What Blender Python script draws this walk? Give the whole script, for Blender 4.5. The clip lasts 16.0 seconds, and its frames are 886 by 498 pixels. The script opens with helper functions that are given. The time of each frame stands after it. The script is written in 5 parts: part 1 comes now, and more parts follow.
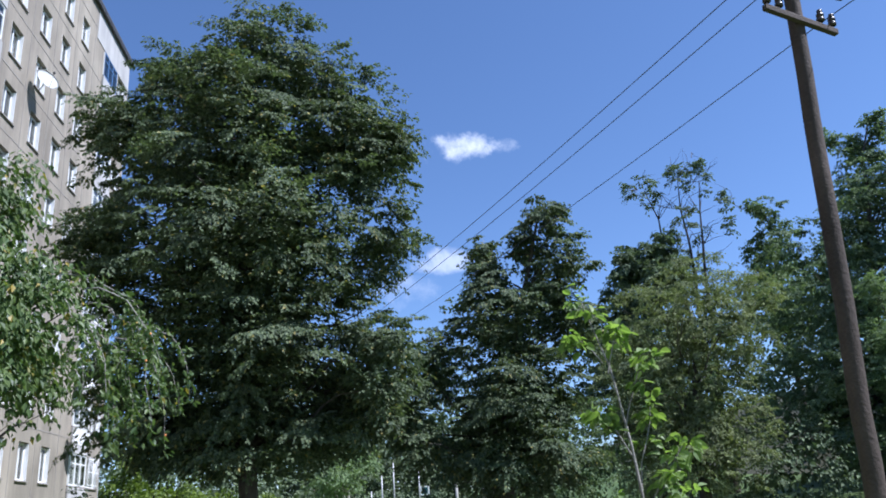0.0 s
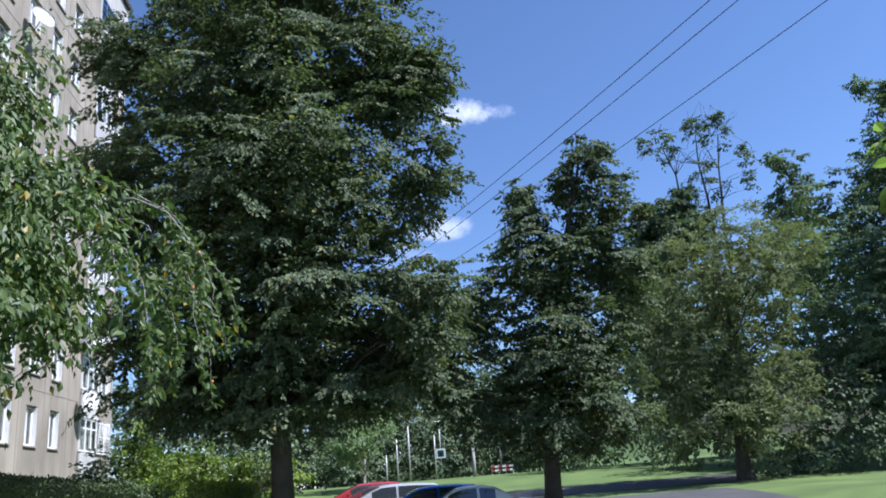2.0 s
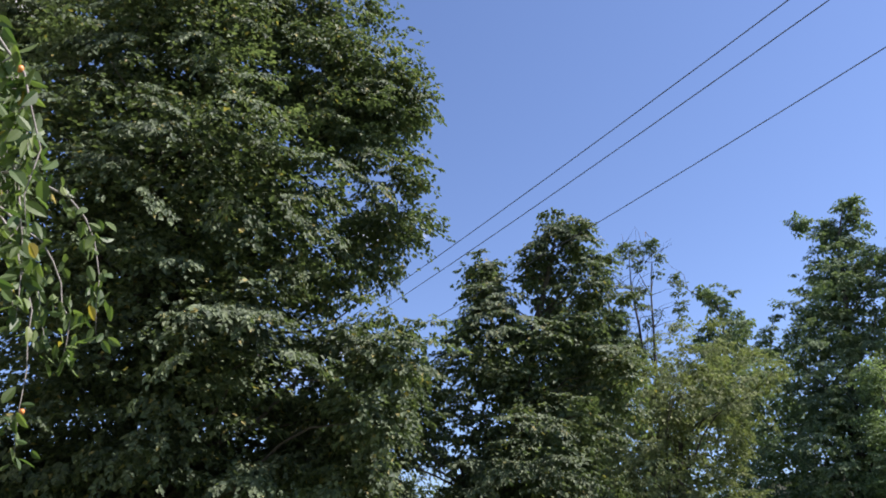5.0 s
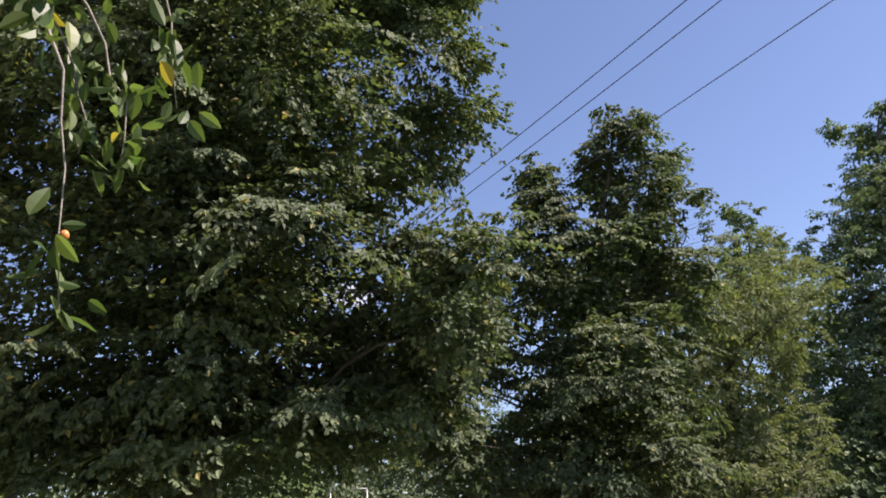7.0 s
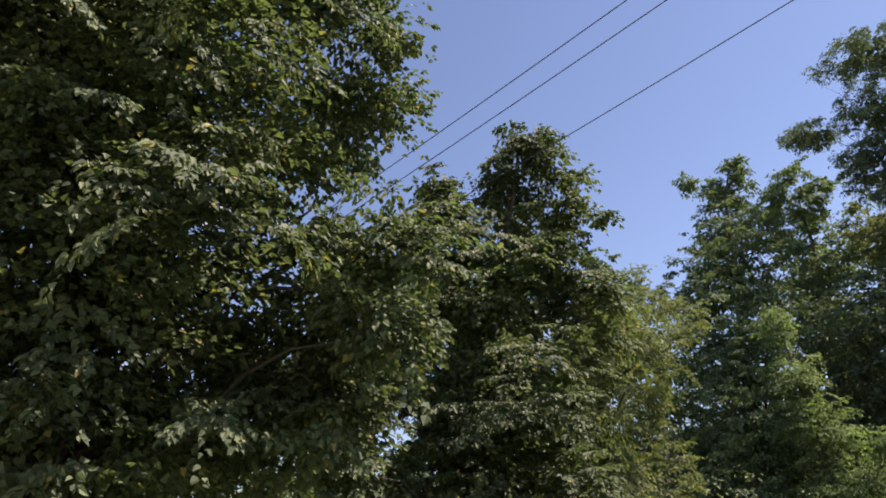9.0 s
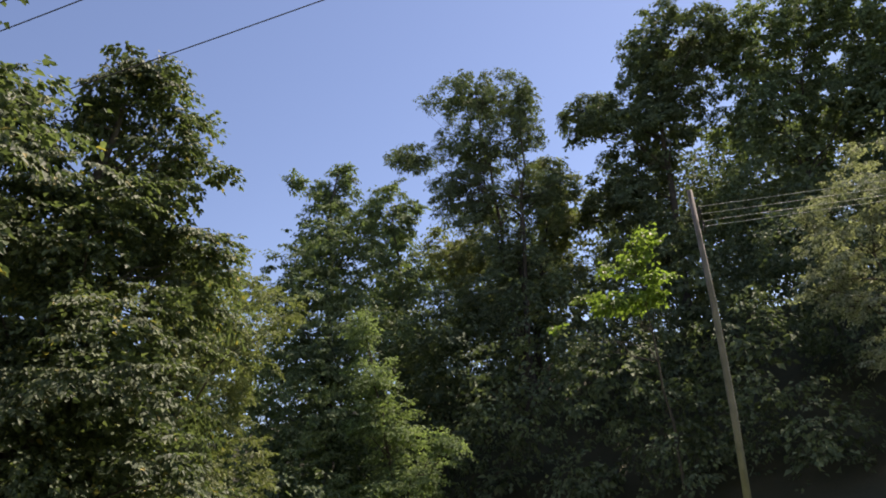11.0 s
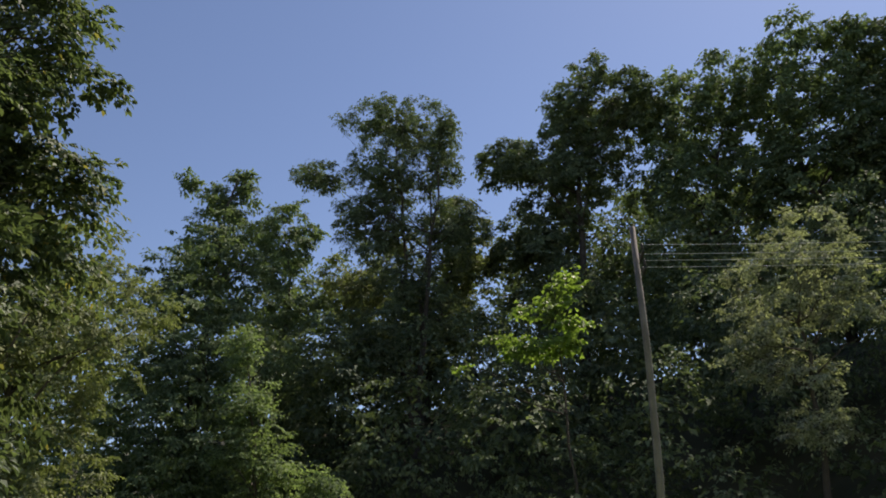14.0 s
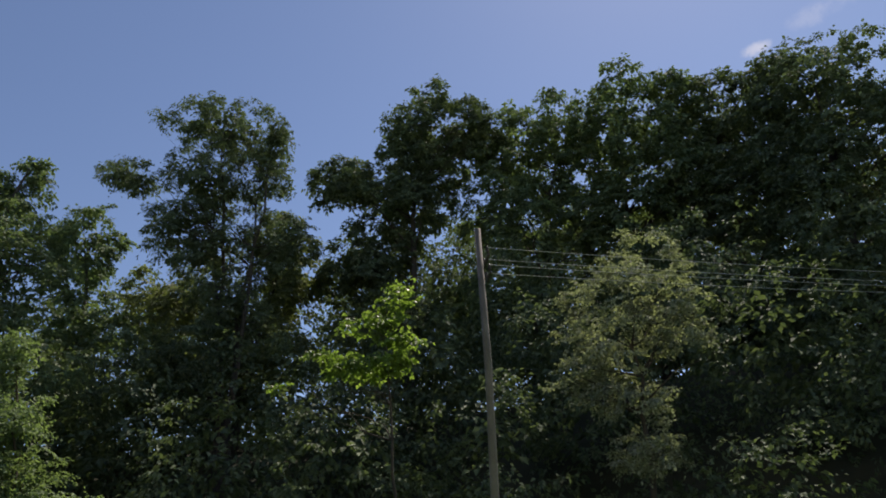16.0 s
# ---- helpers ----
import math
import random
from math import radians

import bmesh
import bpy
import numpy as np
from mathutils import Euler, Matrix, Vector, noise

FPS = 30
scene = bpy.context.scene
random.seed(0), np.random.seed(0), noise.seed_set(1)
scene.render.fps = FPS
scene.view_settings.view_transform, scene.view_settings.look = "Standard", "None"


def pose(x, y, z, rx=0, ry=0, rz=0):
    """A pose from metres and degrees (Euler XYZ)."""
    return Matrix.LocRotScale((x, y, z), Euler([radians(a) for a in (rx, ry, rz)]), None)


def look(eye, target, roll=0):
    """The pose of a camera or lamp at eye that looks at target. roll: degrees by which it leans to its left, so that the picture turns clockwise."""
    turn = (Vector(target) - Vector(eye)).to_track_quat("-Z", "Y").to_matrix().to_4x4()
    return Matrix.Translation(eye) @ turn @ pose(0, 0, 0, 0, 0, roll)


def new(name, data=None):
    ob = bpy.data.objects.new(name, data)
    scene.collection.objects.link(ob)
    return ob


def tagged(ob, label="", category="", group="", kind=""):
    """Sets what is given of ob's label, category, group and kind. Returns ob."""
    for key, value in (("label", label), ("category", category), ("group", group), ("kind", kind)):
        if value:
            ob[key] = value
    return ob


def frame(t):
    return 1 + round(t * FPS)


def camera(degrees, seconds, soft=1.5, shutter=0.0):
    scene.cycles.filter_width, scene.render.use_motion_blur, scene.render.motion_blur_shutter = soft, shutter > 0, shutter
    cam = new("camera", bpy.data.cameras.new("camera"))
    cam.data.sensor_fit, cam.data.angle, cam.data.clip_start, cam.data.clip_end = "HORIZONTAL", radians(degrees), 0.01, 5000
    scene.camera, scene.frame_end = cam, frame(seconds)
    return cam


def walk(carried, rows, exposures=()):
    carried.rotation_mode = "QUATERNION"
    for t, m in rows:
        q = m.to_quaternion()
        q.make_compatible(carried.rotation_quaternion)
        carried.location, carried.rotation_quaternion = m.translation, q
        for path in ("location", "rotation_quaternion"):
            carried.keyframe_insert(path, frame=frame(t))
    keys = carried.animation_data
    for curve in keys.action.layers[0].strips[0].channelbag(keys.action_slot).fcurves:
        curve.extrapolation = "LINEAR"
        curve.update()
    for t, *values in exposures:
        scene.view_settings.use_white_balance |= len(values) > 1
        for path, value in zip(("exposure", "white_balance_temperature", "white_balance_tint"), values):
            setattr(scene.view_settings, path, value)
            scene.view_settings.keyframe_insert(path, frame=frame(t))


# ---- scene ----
cam = camera(59.6, 16.0, soft=1.8)
PATH = [
    (0, (0.037, 0.729, 1.431), (0.073, 2.621, 2.078), -4.0),
    (0.5, (-0.299, 1.295, 1.454), (-0.274, 3.194, 2.08), -3.59),
    (1, (-0.67, 1.847, 1.445), (-0.744, 3.745, 2.073), -6.19),
    (1.5, (-1.045, 2.397, 1.437), (-1.192, 4.299, 2.039), -3.98),
    (2, (-1.301, 2.886, 1.433), (-1.262, 4.804, 2.0), -4.67),
    (2.5, (-1.597, 3.51, 1.46), (-1.536, 5.432, 2.009), 0.53),
    (3, (-1.959, 4.044, 1.561), (-1.79, 5.916, 2.246), -0.7),
    (3.2, (-2.122, 4.332, 1.539), (-1.927, 6.204, 2.213), -3.7),
    (5.3, (-2.42, 8.321, 1.682), (-2.135, 10.102, 2.547), -1.57),
    (5.5, (-2.542, 8.597, 1.679), (-2.283, 10.381, 2.545), -2.77),
    (6, (-2.765, 9.201, 1.721), (-2.651, 11.013, 2.56), -2.67),
    (6.5, (-3.014, 9.746, 1.751), (-2.764, 11.54, 2.6), -2.36),
    (7, (-3.277, 10.308, 1.757), (-2.998, 12.155, 2.471), -4.6),
    (7.5, (-3.559, 10.778, 1.774), (-3.259, 12.636, 2.451), -4.19),
    (8, (-3.763, 11.348, 1.819), (-3.37, 13.191, 2.488), -9.07),
    (8.5, (-3.94, 11.758, 1.749), (-3.465, 13.549, 2.504), -5.88),
    (9, (-4.043, 12.273, 1.801), (-3.389, 13.993, 2.584), -6.53),
    (9.5, (-4.074, 12.843, 1.832), (-3.403, 14.557, 2.615), -5.83),
    (10, (-4.039, 13.264, 1.911), (-2.785, 14.648, 2.627), -10.06),
    (10.2, (-3.93, 13.473, 1.9), (-2.382, 14.554, 2.559), -12.24),
    (12.3, (-2.525, 15.46, 1.769), (-1.17, 16.793, 2.39), -4.16),
    (12.5, (-2.468, 15.601, 1.778), (-1.107, 16.932, 2.391), -5.36),
    (13, (-2.046, 16.051, 1.871), (-0.578, 17.264, 2.481), -3.95),
    (13.5, (-1.654, 16.692, 1.887), (-0.032, 17.637, 2.576), -5.72),
    (14, (-1.022, 17.247, 1.852), (0.608, 18.136, 2.595), -5.29),
    (14.5, (-0.327, 17.677, 1.82), (1.435, 18.246, 2.576), -4.67),
    (15, (0.359, 18.0, 1.785), (2.101, 18.568, 2.585), -7.48),
    (15.5, (1.094, 18.389, 1.728), (2.858, 18.896, 2.522), -3.52),
    (16, (1.689, 18.771, 1.638), (3.464, 19.228, 2.437), -7.17),
]

EXPOSURES = [(0, 0.92, 5400, 17), (3.2, 1.05, 5600, 19), (5.3, 1.2, 6300, 25), (8.5, 1.2, 7100, 27), (10.2, 1.12, 7300, 27), (12.5, 1.08, 7200, 25), (14.5, 0.5, 6900, 20), (16, 0.42, 6800, 19)]
walk(cam, [(t, look(eye, target, roll)) for t, eye, target, roll in PATH], EXPOSURES)

# ---- light ----
SUN_AZ, SUN_EL = radians(104), radians(53)
sun_way = Vector((math.sin(SUN_AZ) * math.cos(SUN_EL), math.cos(SUN_AZ) * math.cos(SUN_EL), math.sin(SUN_EL)))
sun_data = bpy.data.lights.new("sun", "SUN")
sun_data.energy, sun_data.angle, sun_data.color = 5.0, radians(0.55), (1.0, 0.95, 0.86)
sun = new("sun", sun_data)
sun.matrix_world = look(sun_way * 60, (0, 0, 0))


def build_world():
    w = bpy.data.worlds.new("daylight")
    w.use_nodes = True
    scene.world = w
    nt = w.node_tree
    nt.nodes.clear()
    sky = nt.nodes.new("ShaderNodeTexSky")
    sky.sky_type, sky.sun_disc = "NISHITA", False
    sky.sun_elevation, sky.sun_rotation = SUN_EL, SUN_AZ
    sky.altitude, sky.air_density, sky.dust_density, sky.ozone_density = 300, 1.0, 0.25, 3.4
    bg = nt.nodes.new("ShaderNodeBackground")
    bg.inputs["Strength"].default_value = 0.082
    out = nt.nodes.new("ShaderNodeOutputWorld")
    tc = nt.nodes.new("ShaderNodeTexCoord")
    col = sky.outputs["Color"]
    # small fair-weather clouds: way to the middle, half sizes across and up, density
    for way, wide, high, dense in (((0.042, 0.897, 0.442), 0.055, 0.020, 0.95), ((0.103, 0.892, 0.44), 0.022, 0.011, 0.6),
                                   ((0.016, 0.952, 0.309), 0.042, 0.020, 0.6), ((-0.026, 0.962, 0.273), 0.05, 0.022, 0.3),
                                   ((0.827, -0.19, 0.53), 0.02, 0.009, 0.55), ((0.80, -0.26, 0.54), 0.04, 0.015, 0.22)):
        d = Vector(way).normalized()
        right = d.cross(Vector((0, 0, 1))).normalized()
        up = right.cross(d)
        total = None
        for axis, size in ((right, wide), (up, high)):
            dot = nt.nodes.new("ShaderNodeVectorMath")
            dot.operation = "DOT_PRODUCT"
            nt.links.new(tc.outputs["Generated"], dot.inputs[0])
            dot.inputs[1].default_value = axis / size
            sq = nt.nodes.new("ShaderNodeMath")
            sq.operation = "MULTIPLY"
            nt.links.new(dot.outputs["Value"], sq.inputs[0])
            nt.links.new(dot.outputs["Value"], sq.inputs[1])
            if total is None:
                total = sq.outputs[0]
            else:
                add = nt.nodes.new("ShaderNodeMath")
                nt.links.new(total, add.inputs[0])
                nt.links.new(sq.outputs[0], add.inputs[1])
                total = add.outputs[0]
        ahead = nt.nodes.new("ShaderNodeVectorMath")
        ahead.operation = "DOT_PRODUCT"
        nt.links.new(tc.outputs["Generated"], ahead.inputs[0])
        ahead.inputs[1].default_value = d
        front = nt.nodes.new("ShaderNodeMath")
        front.operation = "GREATER_THAN"
        nt.links.new(ahead.outputs["Value"], front.inputs[0])
        nz = nt.nodes.new("ShaderNodeTexNoise")
        nz.inputs["Scale"].default_value, nz.inputs["Detail"].default_value, nz.inputs["Roughness"].default_value = 28, 6, 0.6
        nt.links.new(tc.outputs["Generated"], nz.inputs["Vector"])
        mul = nt.nodes.new("ShaderNodeMath")
        mul.operation = "MULTIPLY_ADD"
        nt.links.new(nz.outputs["Fac"], mul.inputs[0])
        mul.inputs[1].default_value, mul.inputs[2].default_value = 4.0, -1.7
        puff = nt.nodes.new("ShaderNodeMath")
        puff.operation = "SUBTRACT"
        nt.links.new(mul.outputs[0], puff.inputs[0])
        nt.links.new(total, puff.inputs[1])
        ramp = nt.nodes.new("ShaderNodeMapRange")
        ramp.interpolation_type = "SMOOTHSTEP"
        ramp.inputs["From Min"].default_value, ramp.inputs["From Max"].default_value = -0.7, 0.9
        ramp.inputs["To Max"].default_value = dense
        nt.links.new(puff.outputs[0], ramp.inputs["Value"])
        mask = nt.nodes.new("ShaderNodeMath")
        mask.operation = "MULTIPLY"
        nt.links.new(ramp.outputs[0], mask.inputs[0])
        nt.links.new(front.outputs[0], mask.inputs[1])
        mix = nt.nodes.new("ShaderNodeMixRGB")
        nt.links.new(mask.outputs[0], mix.inputs["Fac"])
        nt.links.new(col, mix.inputs["Color1"])
        mix.inputs["Color2"].default_value = (7.2, 7.4, 7.8, 1)
        col = mix.outputs["Color"]
    nt.links.new(col, bg.inputs["Color"])
    nt.links.new(bg.outputs[0], out.inputs["Surface"])


build_world()


# ---- materials ----
def material(name, colours, rough=0.7, metal=0.0, scale=4.0, bump=0.1, fine=40.0, spec=0.4, streak=0.0):
    """Principled surface: colours mixed by two noises (broad stains, fine grain), with bump."""
    m = bpy.data.materials.new(name)
    m.use_nodes = True
    nt = m.node_tree
    b = nt.nodes["Principled BSDF"]
    tc = nt.nodes.new("ShaderNodeTexCoord")
    n1, n2 = nt.nodes.new("ShaderNodeTexNoise"), nt.nodes.new("ShaderNodeTexNoise")
    for n, s in ((n1, scale), (n2, fine)):
        n.inputs["Scale"].default_value, n.inputs["Detail"].default_value = s, 5
        nt.links.new(tc.outputs["Object"], n.inputs["Vector"])
    mid = nt.nodes.new("ShaderNodeMath")
    mid.operation = "MULTIPLY_ADD"
    nt.links.new(n2.outputs["Fac"], mid.inputs[0])
    mid.inputs[1].default_value = 0.45
    nt.links.new(n1.outputs["Fac"], mid.inputs[2])
    ramp = nt.nodes.new("ShaderNodeValToRGB")
    ramp.color_ramp.elements[0].position, ramp.color_ramp.elements[1].position = 0.45, 1.0
    ramp.color_ramp.elements[0].color = (*colours[0], 1)
    ramp.color_ramp.elements[1].color = (*colours[-1], 1)
    nt.links.new(mid.outputs[0], ramp.inputs["Fac"])
    colour = ramp.outputs["Color"]
    if streak:
        # rain streaks and soot, drawn out along the upright
        mp, run = nt.nodes.new("ShaderNodeMapping"), nt.nodes.new("ShaderNodeTexNoise")
        mp.inputs["Scale"].default_value = (0.8, 0.8, 0.14)
        run.inputs["Scale"].default_value, run.inputs["Detail"].default_value, run.inputs["Roughness"].default_value = 1.0, 7, 0.65
        nt.links.new(tc.outputs["Object"], mp.inputs["Vector"])
        nt.links.new(mp.outputs["Vector"], run.inputs["Vector"])
        lim = nt.nodes.new("ShaderNodeMapRange")
        lim.inputs["From Min"].default_value, lim.inputs["From Max"].default_value = 0.38, 0.62
        lim.inputs["To Min"].default_value, lim.inputs["To Max"].default_value = 1 - streak, 1.08
        nt.links.new(run.outputs["Fac"], lim.inputs["Value"])
        dirt = nt.nodes.new("ShaderNodeMixRGB")
        dirt.blend_type, dirt.inputs["Fac"].default_value = "MULTIPLY", 1.0
        nt.links.new(colour, dirt.inputs["Color1"])
        nt.links.new(lim.outputs[0], dirt.inputs["Color2"])
        colour = dirt.outputs["Color"]
    nt.links.new(colour, b.inputs["Base Color"])
    b.inputs["Roughness"].default_value, b.inputs["Metallic"].default_value = rough, metal
    b.inputs["Specular IOR Level"].default_value = spec
    if bump:
        bp = nt.nodes.new("ShaderNodeBump")
        bp.inputs["Strength"].default_value, bp.inputs["Distance"].default_value = bump, 0.02
        nt.links.new(n2.outputs["Fac"], bp.inputs["Height"])
        nt.links.new(bp.outputs["Normal"], b.inputs["Normal"])
    return m


def leaf_material(name, dark, light, odd=None, passing=0.35, rough=0.5, gloss=0.4):
    """Leaves: each leaf takes its own shade between dark and light, a few take the odd colour; light passes through."""
    m = bpy.data.materials.new(name)
    m.use_nodes = True
    nt = m.node_tree
    b, out = nt.nodes["Principled BSDF"], nt.nodes["Material Output"]
    geo = nt.nodes.new("ShaderNodeNewGeometry")
    ramp = nt.nodes.new("ShaderNodeValToRGB")
    e = ramp.color_ramp.elements
    e[0].position, e[0].color = 0.0, (*dark, 1)
    e[1].position, e[1].color = 0.9, (*light, 1)
    if odd:
        last = e.new(0.965)
        last.color = (*light, 1)
        last = e.new(0.985)
        last.color = (*odd, 1)
    nt.links.new(geo.outputs["Random Per Island"], ramp.inputs["Fac"])
    tc = nt.nodes.new("ShaderNodeTexCoord")
    nz = nt.nodes.new("ShaderNodeTexNoise")
    nz.inputs["Scale"].default_value, nz.inputs["Detail"].default_value = 0.6, 3
    nt.links.new(tc.outputs["Object"], nz.inputs["Vector"])
    hsv = nt.nodes.new("ShaderNodeHueSaturation")
    shade = nt.nodes.new("ShaderNodeMapRange")
    shade.inputs["From Min"].default_value, shade.inputs["From Max"].default_value = 0.3, 0.7
    shade.inputs["To Min"].default_value, shade.inputs["To Max"].default_value = 0.75, 1.3
    nt.links.new(nz.outputs["Fac"], shade.inputs["Value"])
    nt.links.new(shade.outputs[0], hsv.inputs["Value"])
    nt.links.new(ramp.outputs["Color"], hsv.inputs["Color"])
    nt.links.new(hsv.outputs["Color"], b.inputs["Base Color"])
    b.inputs["Roughness"].default_value = rough
    b.inputs["Specular IOR Level"].default_value = gloss
    tr = nt.nodes.new("ShaderNodeBsdfTranslucent")
    warm = nt.nodes.new("ShaderNodeMixRGB")
    warm.blend_type, warm.inputs["Fac"].default_value = "MULTIPLY", 1.0
    warm.inputs["Color2"].default_value = (1.2, 1.35, 0.62, 1)
    nt.links.new(hsv.outputs["Color"], warm.inputs["Color1"])
    nt.links.new(warm.outputs["Color"], tr.inputs["Color"])
    mix = nt.nodes.new("ShaderNodeMixShader")
    mix.inputs["Fac"].default_value = passing
    nt.links.new(b.outputs[0], mix.inputs[1])
    nt.links.new(tr.outputs[0], mix.inputs[2])
    nt.links.new(mix.outputs[0], out.inputs["Surface"])
    return m


def glass_material(name, tint, rough=0.04):
    m = bpy.data.materials.new(name)
    m.use_nodes = True
    b = m.node_tree.nodes["Principled BSDF"]
    b.inputs["Base Color"].default_value = (*tint, 1)
    b.inputs["Roughness"].default_value, b.inputs["Specular IOR Level"].default_value = rough, 0.9
    b.inputs["Coat Weight"].default_value, b.inputs["Coat Roughness"].default_value = 1.0, 0.02
    return m


def pane_material(name):
    """Window glass: clear, with a sky-reflecting surface."""
    m = bpy.data.materials.new(name)
    m.use_nodes = True
    nt = m.node_tree
    out = nt.nodes["Material Output"]
    clear, shine, mix = nt.nodes.new("ShaderNodeBsdfTransparent"), nt.nodes.new("ShaderNodeBsdfGlossy"), nt.nodes.new("ShaderNodeMixShader")
    clear.inputs["Color"].default_value = (0.86, 0.89, 0.88, 1)
    shine.inputs["Roughness"].default_value = 0.03
    mix.inputs["Fac"].default_value = 0.2
    nt.links.new(clear.outputs[0], mix.inputs[1])
    nt.links.new(shine.outputs[0], mix.inputs[2])
    nt.links.new(mix.outputs[0], out.inputs["Surface"])
    return m


